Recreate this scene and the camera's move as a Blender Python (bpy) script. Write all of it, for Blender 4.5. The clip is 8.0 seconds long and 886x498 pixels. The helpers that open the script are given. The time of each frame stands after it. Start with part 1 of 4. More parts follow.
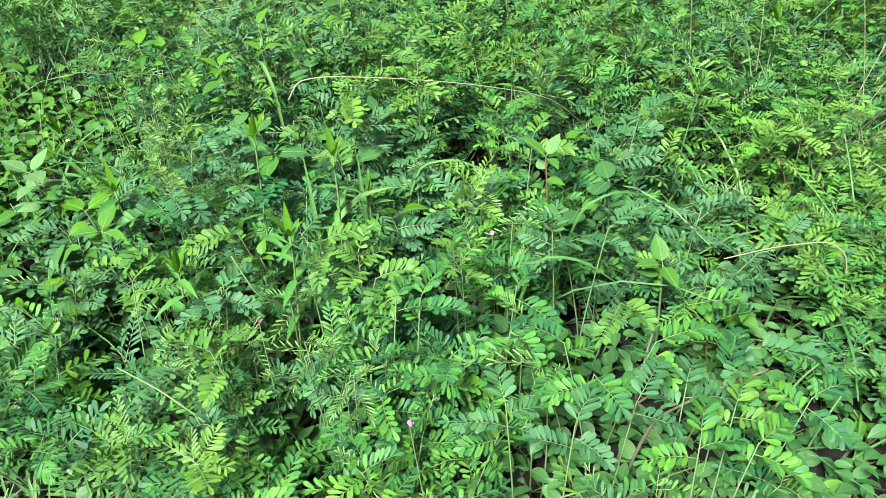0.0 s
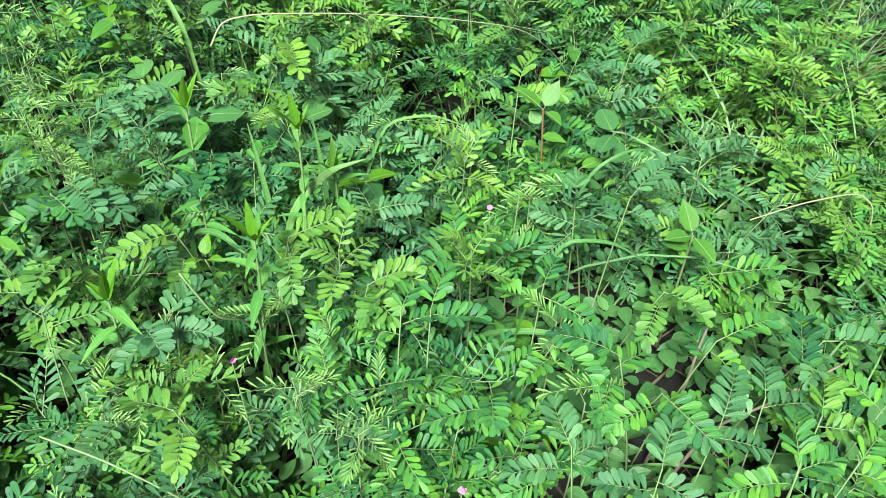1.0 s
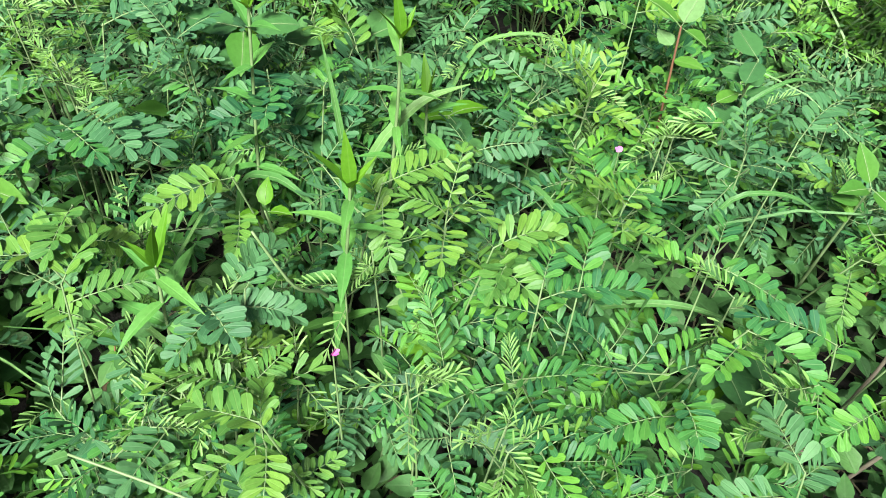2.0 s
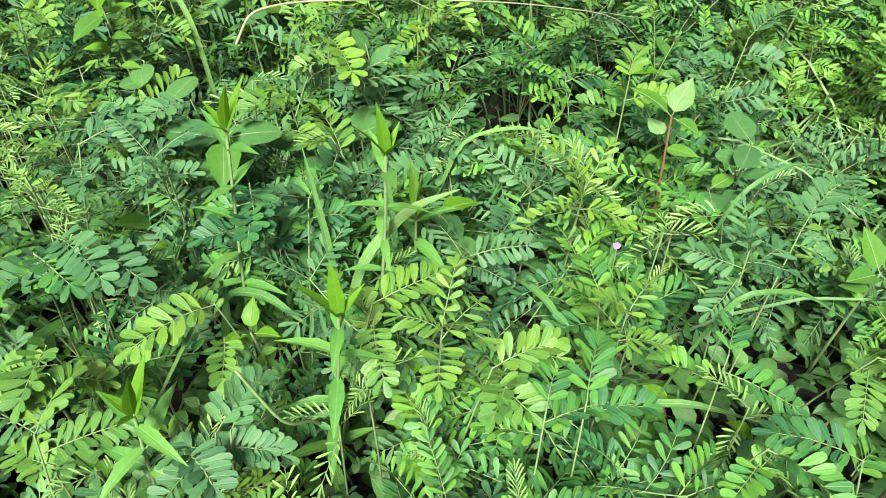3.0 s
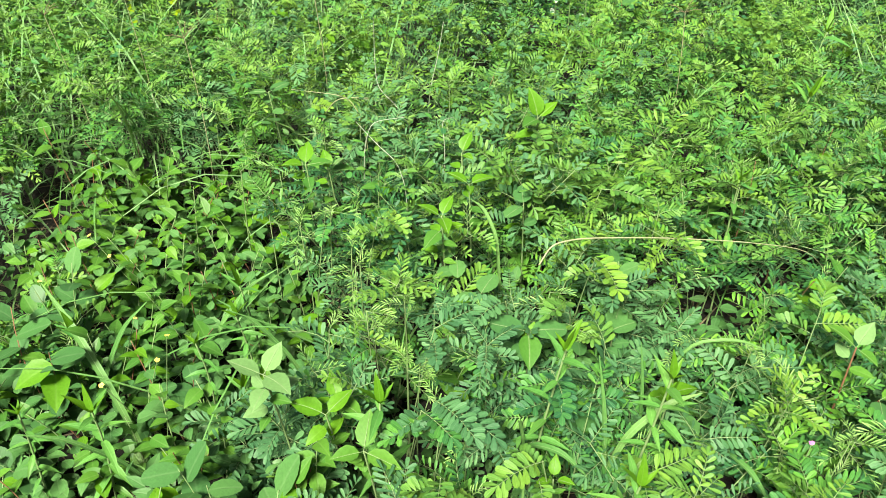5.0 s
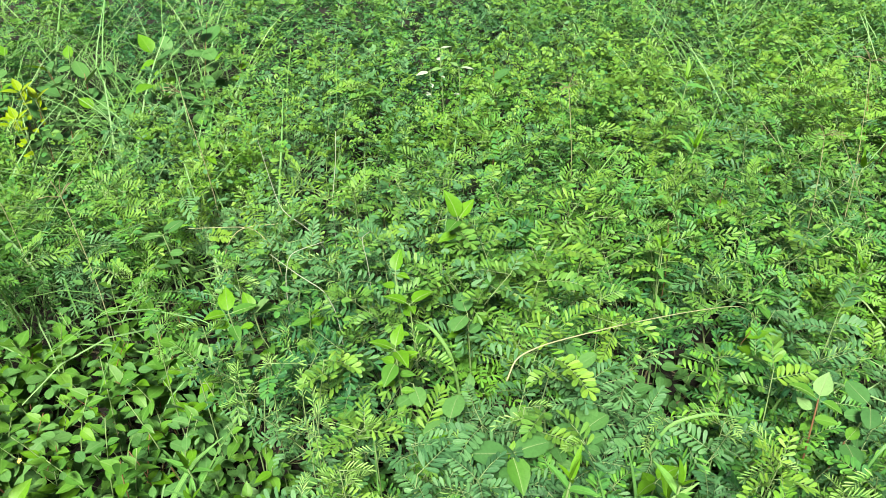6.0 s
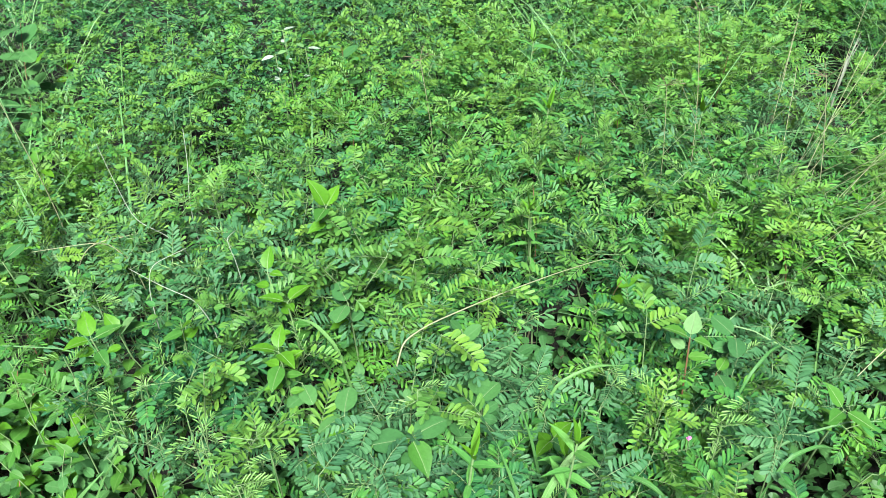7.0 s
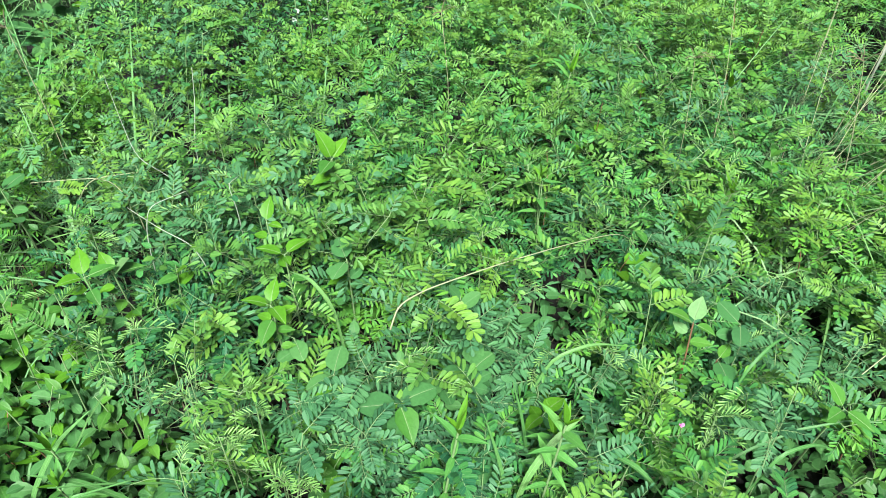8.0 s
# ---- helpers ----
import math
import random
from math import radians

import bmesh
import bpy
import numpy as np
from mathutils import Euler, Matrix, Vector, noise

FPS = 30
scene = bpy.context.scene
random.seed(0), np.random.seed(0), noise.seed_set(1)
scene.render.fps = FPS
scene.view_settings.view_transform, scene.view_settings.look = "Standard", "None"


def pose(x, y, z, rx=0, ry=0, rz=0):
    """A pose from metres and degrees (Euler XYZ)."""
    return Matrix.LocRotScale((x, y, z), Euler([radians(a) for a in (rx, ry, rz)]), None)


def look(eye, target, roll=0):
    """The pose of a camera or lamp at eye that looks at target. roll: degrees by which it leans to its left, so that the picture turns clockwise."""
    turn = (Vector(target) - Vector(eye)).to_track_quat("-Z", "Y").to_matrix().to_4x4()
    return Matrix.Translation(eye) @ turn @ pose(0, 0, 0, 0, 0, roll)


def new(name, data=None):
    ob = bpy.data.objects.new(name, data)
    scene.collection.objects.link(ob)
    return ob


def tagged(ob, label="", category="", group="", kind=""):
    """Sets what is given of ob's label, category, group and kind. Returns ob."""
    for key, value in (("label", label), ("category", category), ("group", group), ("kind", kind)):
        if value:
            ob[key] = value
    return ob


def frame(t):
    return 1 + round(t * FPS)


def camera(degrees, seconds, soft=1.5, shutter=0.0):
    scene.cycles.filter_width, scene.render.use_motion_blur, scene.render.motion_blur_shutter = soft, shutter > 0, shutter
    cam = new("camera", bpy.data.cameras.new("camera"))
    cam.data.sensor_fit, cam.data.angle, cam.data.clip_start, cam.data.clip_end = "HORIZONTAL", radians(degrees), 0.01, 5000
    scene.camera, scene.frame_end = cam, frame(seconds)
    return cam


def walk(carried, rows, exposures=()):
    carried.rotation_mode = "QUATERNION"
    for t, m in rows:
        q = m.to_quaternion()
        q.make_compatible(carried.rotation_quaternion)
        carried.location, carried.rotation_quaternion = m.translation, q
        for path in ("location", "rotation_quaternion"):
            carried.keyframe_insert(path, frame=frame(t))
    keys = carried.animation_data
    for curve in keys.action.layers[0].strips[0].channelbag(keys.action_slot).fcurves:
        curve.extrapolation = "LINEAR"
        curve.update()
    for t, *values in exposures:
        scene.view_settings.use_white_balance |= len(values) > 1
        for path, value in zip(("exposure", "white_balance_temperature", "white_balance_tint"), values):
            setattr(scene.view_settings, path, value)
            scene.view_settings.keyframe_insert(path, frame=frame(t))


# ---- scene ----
cam = camera(60.1, 8.0, soft=0.5)
PATH = [
    (0, (0.058, 0.083, 1.023), (-0.045, 1.672, -0.187), -3.1),
    (0.2, (0.048, 0.15, 1.011), (0.023, 1.711, -0.239), -3.9),
    (0.5, (0.011, 0.229, 1.022), (0.048, 1.74, -0.288), -3.7),
    (0.7, (-0.011, 0.256, 1.016), (0.045, 1.782, -0.276), -3.6),
    (1, (-0.083, 0.302, 0.979), (0.126, 1.711, -0.426), 1.1),
    (1.2, (-0.133, 0.334, 0.96), (0.064, 1.669, -0.516), 0.8),
    (2.3, (-0.206, 0.485, 0.828), (0.102, 1.777, -0.667), 5.2),
    (2.5, (-0.193, 0.495, 0.838), (0.121, 1.809, -0.637), 3.8),
    (2.8, (-0.187, 0.508, 0.847), (0.132, 1.877, -0.575), 1.6),
    (3, (-0.193, 0.514, 0.862), (0.115, 1.902, -0.545), 1.9),
    (3.2, (-0.199, 0.516, 0.885), (0.08, 1.935, -0.496), 2.2),
    (3.5, (-0.226, 0.497, 0.93), (-0.016, 1.993, -0.381), 3.3),
    (3.8, (-0.243, 0.457, 1.001), (-0.093, 1.982, -0.285), 3.0),
    (4, (-0.265, 0.421, 1.046), (-0.141, 1.945, -0.244), 2.9),
    (4.2, (-0.291, 0.389, 1.081), (-0.238, 1.924, -0.2), 2.7),
    (5.3, (-0.485, 0.423, 1.182), (-0.36, 1.964, -0.087), -0.0),
    (5.5, (-0.512, 0.476, 1.192), (-0.321, 1.992, -0.098), 0.0),
    (5.7, (-0.524, 0.514, 1.212), (-0.291, 2.059, -0.035), -2.2),
    (6, (-0.532, 0.526, 1.231), (-0.085, 2.08, 0.054), -1.6),
    (6.5, (-0.545, 0.547, 1.239), (0.123, 1.976, 0.009), -2.4),
    (7, (-0.526, 0.551, 1.234), (0.211, 1.934, -0.009), -1.6),
    (7.5, (-0.487, 0.568, 1.237), (0.229, 1.896, -0.075), 0.0),
    (8, (-0.496, 0.575, 1.228), (0.172, 1.902, -0.112), 1.9),
]
EXPOSURES = [(0, 1.90, 6230, 14), (1.0, 1.87, 6230, 12), (2.5, 1.87, 6550, 21), (3.3, 1.90, 6900, 18), (4.0, 1.95, 7000, 15), (5.5, 1.97, 7350, 13), (5.8, 1.92, 7350, 13), (6.05, 1.91, 7050, 13), (6.3, 1.88, 6130, 15), (8, 1.87, 6080, 14)]
walk(cam, [(t, look(e, g, r)) for t, e, g, r in PATH], EXPOSURES)

# ---- light ----
world = bpy.data.worlds.new("sky")
scene.world = world
world.use_nodes = True
wn = world.node_tree.nodes
sky = wn.new("ShaderNodeTexSky")
sky.sky_type, sky.sun_disc = "NISHITA", False
sky.sun_elevation, sky.sun_rotation = radians(47), radians(205)
sky.air_density, sky.dust_density = 1.0, 6.0
wn["Background"].inputs["Strength"].default_value = 0.034
world.node_tree.links.new(sky.outputs[0], wn["Background"].inputs[0])
sun = new("sun", bpy.data.lights.new("sun", "SUN"))
sun.data.energy, sun.data.angle, sun.data.color = 4.95, radians(15), (1.0, 0.97, 0.91)
sun.matrix_world = look((-0.9, -1.9, 2.7), (0, 0, 0))


# ---- materials ----
def nodes_of(name):
    m = bpy.data.materials.new(name)
    m.use_nodes = True
    nt = m.node_tree
    return m, nt, nt.nodes["Principled BSDF"]


def leaf_material(name, dark, mid, light, rough=0.48, through_light=0.10, vein=0.14, spread=1.15, gloss=0.17):
    """A leaf blade: tint varies leaf by leaf and in drifts, with a paler midrib and side veins."""
    m, nt, bsdf = nodes_of(name)
    N, L = nt.nodes, nt.links
    info, geo, tex, uv = N.new("ShaderNodeObjectInfo"), N.new("ShaderNodeNewGeometry"), N.new("ShaderNodeTexNoise"), N.new("ShaderNodeUVMap")
    tex.inputs["Scale"].default_value, tex.inputs["Detail"].default_value = 3.0, 3.0
    L.new(geo.outputs["Position"], tex.inputs["Vector"])

    def op(kind, a, b=None, c=None):
        n = N.new("ShaderNodeMath")
        n.operation = kind
        for i, v in enumerate((a, b, c)):
            if v is None:
                continue
            if isinstance(v, (int, float)):
                n.inputs[i].default_value = v
            else:
                L.new(v, n.inputs[i])
        return n.outputs[0]

    v = op("MULTIPLY_ADD", info.outputs["Random"], 0.42 * spread, 0.5 - 0.46 * spread)
    v = op("MULTIPLY_ADD", geo.outputs["Random Per Island"], 0.30 * spread, v)
    v = op("MULTIPLY_ADD", tex.outputs["Fac"], 0.9 * spread, op("SUBTRACT", v, 0.36 * spread))
    ramp = N.new("ShaderNodeValToRGB")
    e = ramp.color_ramp.elements
    e[0].position, e[0].color = 0.12, (*dark, 1)
    e[1].position, e[1].color = 0.92, (*light, 1)
    c = e.new(0.5)
    c.color = (*mid, 1)
    L.new(v, ramp.inputs[0])
    # fine mottling of the blade
    fine = N.new("ShaderNodeTexNoise")
    fine.inputs["Scale"].default_value, fine.inputs["Detail"].default_value = 260.0, 4.0
    L.new(geo.outputs["Position"], fine.inputs["Vector"])
    hsv = N.new("ShaderNodeHueSaturation")
    L.new(ramp.outputs[0], hsv.inputs["Color"])
    L.new(op("MULTIPLY_ADD", fine.outputs["Fac"], 0.5, 0.75), hsv.inputs["Value"])
    hsv.inputs["Saturation"].default_value = 1.06
    # midrib and side veins from the blade's own coordinates
    sep = N.new("ShaderNodeSeparateXYZ")
    L.new(uv.outputs[0], sep.inputs[0])
    off = op("ABSOLUTE", op("SUBTRACT", sep.outputs[0], 0.5))
    rib = op("SUBTRACT", 1.0, op("MULTIPLY", off, 14.0))
    rib.node.use_clamp = True
    wave = op("SINE", op("MULTIPLY", op("SUBTRACT", sep.outputs[1], op("MULTIPLY", off, 0.7)), 55.0))
    mix = N.new("ShaderNodeMix")
    mix.data_type = "RGBA"
    L.new(op("MULTIPLY", rib, vein), mix.inputs["Factor"])
    L.new(hsv.outputs[0], mix.inputs["A"])
    mix.inputs["B"].default_value = (min(1, light[0] * 1.5 + 0.05), min(1, light[1] * 1.25 + 0.05), min(1, light[2] * 1.4 + 0.05), 1)
    bump = N.new("ShaderNodeBump")
    bump.inputs["Strength"].default_value, bump.inputs["Distance"].default_value = 0.35, 0.0006
    L.new(op("ADD", op("MULTIPLY", wave, 0.07), op("SUBTRACT", fine.outputs["Fac"], rib)), bump.inputs["Height"])
    L.new(mix.outputs["Result"], bsdf.inputs["Base Color"])
    L.new(bump.outputs[0], bsdf.inputs["Normal"])
    L.new(op("MULTIPLY_ADD", fine.outputs["Fac"], 0.25, rough - 0.12), bsdf.inputs["Roughness"])
    bsdf.inputs["Specular IOR Level"].default_value = gloss
    tr = N.new("ShaderNodeBsdfTranslucent")
    glow = N.new("ShaderNodeHueSaturation")
    glow.inputs["Hue"].default_value, glow.inputs["Saturation"].default_value, glow.inputs["Value"].default_value = 0.475, 1.1, 1.5
    L.new(mix.outputs["Result"], glow.inputs["Color"])
    L.new(glow.outputs[0], tr.inputs["Color"])
    both = N.new("ShaderNodeMixShader")
    both.inputs[0].default_value = through_light
    L.new(bsdf.outputs[0], both.inputs[1])
    L.new(tr.outputs[0], both.inputs[2])
    L.new(both.outputs[0], N["Material Output"].inputs["Surface"])
    return m


def plain_material(name, a, b, scale=40.0, rough=0.7, bump=0.3, depth=0.001):
    m, nt, bsdf = nodes_of(name)
    N, L = nt.nodes, nt.links
    geo, info = N.new("ShaderNodeNewGeometry"), N.new("ShaderNodeObjectInfo")
    n1, n2 = N.new("ShaderNodeTexNoise"), N.new("ShaderNodeTexNoise")
    n1.inputs["Scale"].default_value, n1.inputs["Detail"].default_value = scale, 6.0
    n2.inputs["Scale"].default_value, n2.inputs["Detail"].default_value = scale * 0.13, 3.0
    for n in (n1, n2):
        L.new(geo.outputs["Position"], n.inputs["Vector"])
    add = N.new("ShaderNodeMath")
    add.operation = "MULTIPLY_ADD"
    add.inputs[1].default_value = 0.45
    L.new(geo.outputs["Random Per Island"], add.inputs[0])
    half = N.new("ShaderNodeMath")
    half.operation = "MULTIPLY"
    L.new(n1.outputs["Fac"], half.inputs[0])
    L.new(n2.outputs["Fac"], half.inputs[1])
    L.new(half.outputs[0], add.inputs[2])
    ramp = N.new("ShaderNodeValToRGB")
    ramp.color_ramp.elements[0].position, ramp.color_ramp.elements[0].color = 0.14, (*a, 1)
    ramp.color_ramp.elements[1].position, ramp.color_ramp.elements[1].color = 0.6, (*b, 1)
    L.new(add.outputs[0], ramp.inputs[0])
    L.new(ramp.outputs[0], bsdf.inputs["Base Color"])
    bsdf.inputs["Roughness"].default_value = rough
    bsdf.inputs["Specular IOR Level"].default_value = 0.3
    bp = N.new("ShaderNodeBump")
    bp.inputs["Strength"].default_value, bp.inputs["Distance"].default_value = bump, depth
    L.new(n1.outputs["Fac"], bp.inputs["Height"])
    L.new(bp.outputs[0], bsdf.inputs["Normal"])
    return m


M_LEAF = leaf_material("feather_leaf", (0.017, 0.072, 0.030), (0.036, 0.126, 0.030), (0.075, 0.194, 0.028), spread=1.35)
M_FRESH = leaf_material("fresh_feather_leaf", (0.039, 0.113, 0.027), (0.058, 0.141, 0.029), (0.087, 0.176, 0.029), spread=1.3)
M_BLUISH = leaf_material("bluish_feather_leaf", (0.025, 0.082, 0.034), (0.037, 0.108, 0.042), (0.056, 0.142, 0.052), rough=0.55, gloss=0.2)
M_YOUNG = leaf_material("young_feather_leaf", (0.068, 0.152, 0.038), (0.095, 0.195, 0.054), (0.135, 0.242, 0.081), vein=0.1)
M_BROAD = leaf_material("broad_leaf", (0.025, 0.086, 0.018), (0.039, 0.114, 0.020), (0.063, 0.155, 0.025))
M_DULL = leaf_material("dull_leaf", (0.026, 0.080, 0.028), (0.036, 0.105, 0.032), (0.055, 0.135, 0.040))
M_BRIGHT = leaf_material("bright_leaf", (0.049, 0.143, 0.016), (0.062, 0.170, 0.019), (0.078, 0.192, 0.020), through_light=0.3)
M_LIME = leaf_material("lime_leaf", (0.109, 0.204, 0.014), (0.138, 0.228, 0.017), (0.167, 0.251, 0.019), through_light=0.3)
M_PALE = leaf_material("pale_leaf", (0.068, 0.149, 0.052), (0.082, 0.167, 0.060), (0.100, 0.185, 0.074), rough=0.6, spread=0.5)
M_WHITISH = leaf_material("whitish_leaf_back", (0.171, 0.237, 0.173), (0.212, 0.279, 0.211), (0.252, 0.310, 0.250), rough=0.6, spread=0.5)
M_LANCE = leaf_material("lance_leaf", (0.036, 0.122, 0.029), (0.053, 0.154, 0.035), (0.073, 0.180, 0.041))
M_GRASS = leaf_material("grass_blade", (0.030, 0.098, 0.026), (0.055, 0.144, 0.041), (0.101, 0.196, 0.062), vein=0.3)
M_PALEGRASS = leaf_material("pale_grass_blade", (0.060, 0.144, 0.053), (0.091, 0.186, 0.077), (0.141, 0.232, 0.106), vein=0.3)
M_DRY = plain_material("dry_grass", (0.026, 0.023, 0.013), (0.104, 0.098, 0.052), 60.0, 0.8)
M_DRYBLADE = plain_material("dead_blade", (0.052, 0.069, 0.048), (0.104, 0.125, 0.086), 60.0, 0.7)
M_STEM = plain_material("green_stem", (0.049, 0.113, 0.031), (0.114, 0.186, 0.075), 120.0, 0.55)
M_REDSTEM = plain_material("reddish_stem", (0.060, 0.030, 0.018), (0.132, 0.072, 0.036), 120.0, 0.6)
M_DEAD = plain_material("dead_leaf", (0.06, 0.045, 0.025), (0.20, 0.15, 0.08), 90.0, 0.8)
M_STALK = plain_material("straw_stalk", (0.104, 0.138, 0.060), (0.181, 0.199, 0.112), 90.0, 0.55)
M_GREYSTALK = plain_material("grey_stalk", (0.086, 0.122, 0.086), (0.173, 0.216, 0.158), 90.0, 0.6)
M_WOOD = plain_material("woody_stem", (0.050, 0.048, 0.032), (0.115, 0.108, 0.075), 110.0, 0.75)
# soil near-black: the shade between the weeds is put into its colour
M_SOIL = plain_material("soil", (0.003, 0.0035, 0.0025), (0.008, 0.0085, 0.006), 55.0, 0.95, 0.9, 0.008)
M_PETAL = plain_material("magenta_petal", (0.34, 0.06, 0.24), (0.48, 0.14, 0.36), 200.0, 0.5)
M_YELLOW = plain_material("yellow_petal", (0.60, 0.46, 0.04), (0.75, 0.62, 0.10), 200.0, 0.5)
M_BLUE = plain_material("blue_film", (0.012, 0.016, 0.12), (0.03, 0.05, 0.30), 80.0, 0.3)


# ---- mesh helpers ----
class Soup:
    """Triangles gathered piece by piece, then made into one mesh."""

    def __init__(self):
        self.v, self.t, self.u, self.m, self.n = [], [], [], [], 0

    def add(self, piece, mat=None, slot=None):
        v, t, u, m = piece
        if mat is not None:
            v = v @ mat[:3, :3].T + mat[:3, 3]
        self.v.append(v)
        self.t.append(t + self.n)
        self.u.append(u)
        self.m.append(m if slot is None else np.full(len(t), slot, np.int32))
        self.n += len(v)
        return self

    def piece(self):
        return np.concatenate(self.v), np.concatenate(self.t), np.concatenate(self.u), np.concatenate(self.m)

    def mesh(self, name, *materials):
        v, t, u, m = self.piece()
        me = bpy.data.meshes.new(name)
        me.vertices.add(len(v))
        me.vertices.foreach_set("co", v.astype(np.float32).ravel())
        me.loops.add(len(t) * 3)
        me.loops.foreach_set("vertex_index", t.astype(np.int32).ravel())
        me.polygons.add(len(t))
        me.polygons.foreach_set("loop_start", np.arange(0, len(t) * 3, 3, dtype=np.int32))
        me.polygons.foreach_set("material_index", m.astype(np.int32))
        me.polygons.foreach_set("use_smooth", np.ones(len(t), bool))
        layer = me.uv_layers.new(name="blade")
        layer.data.foreach_set("uv", u[t.ravel()].astype(np.float32).ravel())
        for mt in materials:
            me.materials.append(mt)
        me.update(calc_edges=True)
        me.validate()
        return me


def part(name, me, parent, m=None, label=""):
    ob = new(name, me)
    ob.parent = parent
    if m is not None:
        ob.matrix_basis = m
    return tagged(ob, label)


def axes(d, n, at=(0, 0, 0)):
    """A 4x4 whose y runs along d and whose z leans to n, at a place."""
    y = np.asarray(d, float) / np.linalg.norm(d)
    x = np.cross(y, n)
    x /= np.linalg.norm(x) + 1e-9
    out = np.eye(4)
    out[:3, 0], out[:3, 1], out[:3, 2], out[:3, 3] = x, y, np.cross(x, y), at
    return out


def blade_piece(stations, widths, length, width, fold=0.15, curl=0.1, side=0.0):
    """A leaf blade along +y: three rows of points and a tip, folded along its midrib."""
    v, u, t = [], [], []
    for s, h in zip(stations, widths):
        z, x = -curl * s * s * length, side * s * s * length
        w = 0.5 * width * h
        v += [(x - w, s * length, z + fold * w), (x, s * length, z), (x + w, s * length, z + fold * w)]
        u += [(0.5 - 0.5 * h, s), (0.5, s), (0.5 + 0.5 * h, s)]
    k = len(stations)
    v.append((side * length, length, -curl * length))
    u.append((0.5, 1))
    for i in range(k - 1):
        a, b = 3 * i, 3 * i + 3
        t += [(a, a + 1, b + 1), (a, b + 1, b), (a + 1, a + 2, b + 2), (a + 1, b + 2, b + 1)]
    a = 3 * (k - 1)
    t += [(a, a + 1, 3 * k), (a + 1, a + 2, 3 * k)]
    return np.array(v), np.array(t), np.array(u), np.zeros(len(t), np.int32)


def diamond_piece(length, width, fold=0.2):
    """The simplest leaflet: a folded lozenge."""
    v = np.array([(0, 0, 0), (-0.5 * width, 0.66 * length, 0.5 * fold * width), (0, length, 0), (0.5 * width, 0.66 * length, 0.5 * fold * width)])
    return v, np.array([(0, 2, 1), (0, 3, 2)]), np.array([(0.5, 0), (0, 0.6), (0.5, 1), (1, 0.6)]), np.zeros(2, np.int32)


def tube_piece(points, r0, r1, sides=3, slot=0):
    p = np.asarray(points, float)
    k = len(p)
    d = np.gradient(p, axis=0)
    v, t = [], []
    for i in range(k):
        f = axes(d[i], (0.13, 0.21, 0.97) if abs(d[i][2]) < 0.9 * np.linalg.norm(d[i]) else (1, 0.1, 0))
        r = r0 + (r1 - r0) * i / (k - 1)
        for j in range(sides):
            a = 2 * math.pi * j / sides
            v.append(p[i] + r * (f[:3, 0] * math.cos(a) + f[:3, 2] * math.sin(a)))
    for i in range(k - 1):
        for j in range(sides):
            a, b = i * sides + j, i * sides + (j + 1) % sides
            t += [(a, b, b + sides), (a, b + sides, a + sides)]
    n = len(v)
    v.append(p[-1] + (p[-1] - p[-2]) * 0.05)
    t += [((k - 1) * sides + j, (k - 1) * sides + (j + 1) % sides, n) for j in range(sides)]
    return np.array(v), np.array(t), np.zeros((len(v), 2)), np.full(len(t), slot, np.int32)


FINE = ((0.0, 0.3, 0.70, 0.94), (0.12, 0.66, 1.0, 0.72))
ROUGH = ((0.0, 0.55, 0.92), (0.15, 0.95, 0.72))
COARSE = ((0.0, 0.78), (0.2, 1.0))
OVATE = ((0.0, 0.12, 0.35, 0.6, 0.82), (0.12, 0.70, 1.0, 0.82, 0.40))
ROUND = ((0.0, 0.15, 0.4, 0.7, 0.92), (0.2, 0.75, 1.0, 0.88, 0.45))
LANCE = ((0.0, 0.15, 0.4, 0.7), (0.35, 0.85, 1.0, 0.60))
STRAP = ((0.0, 0.25, 0.5, 0.75, 0.92), (0.7, 1.0, 0.95, 0.65, 0.3))


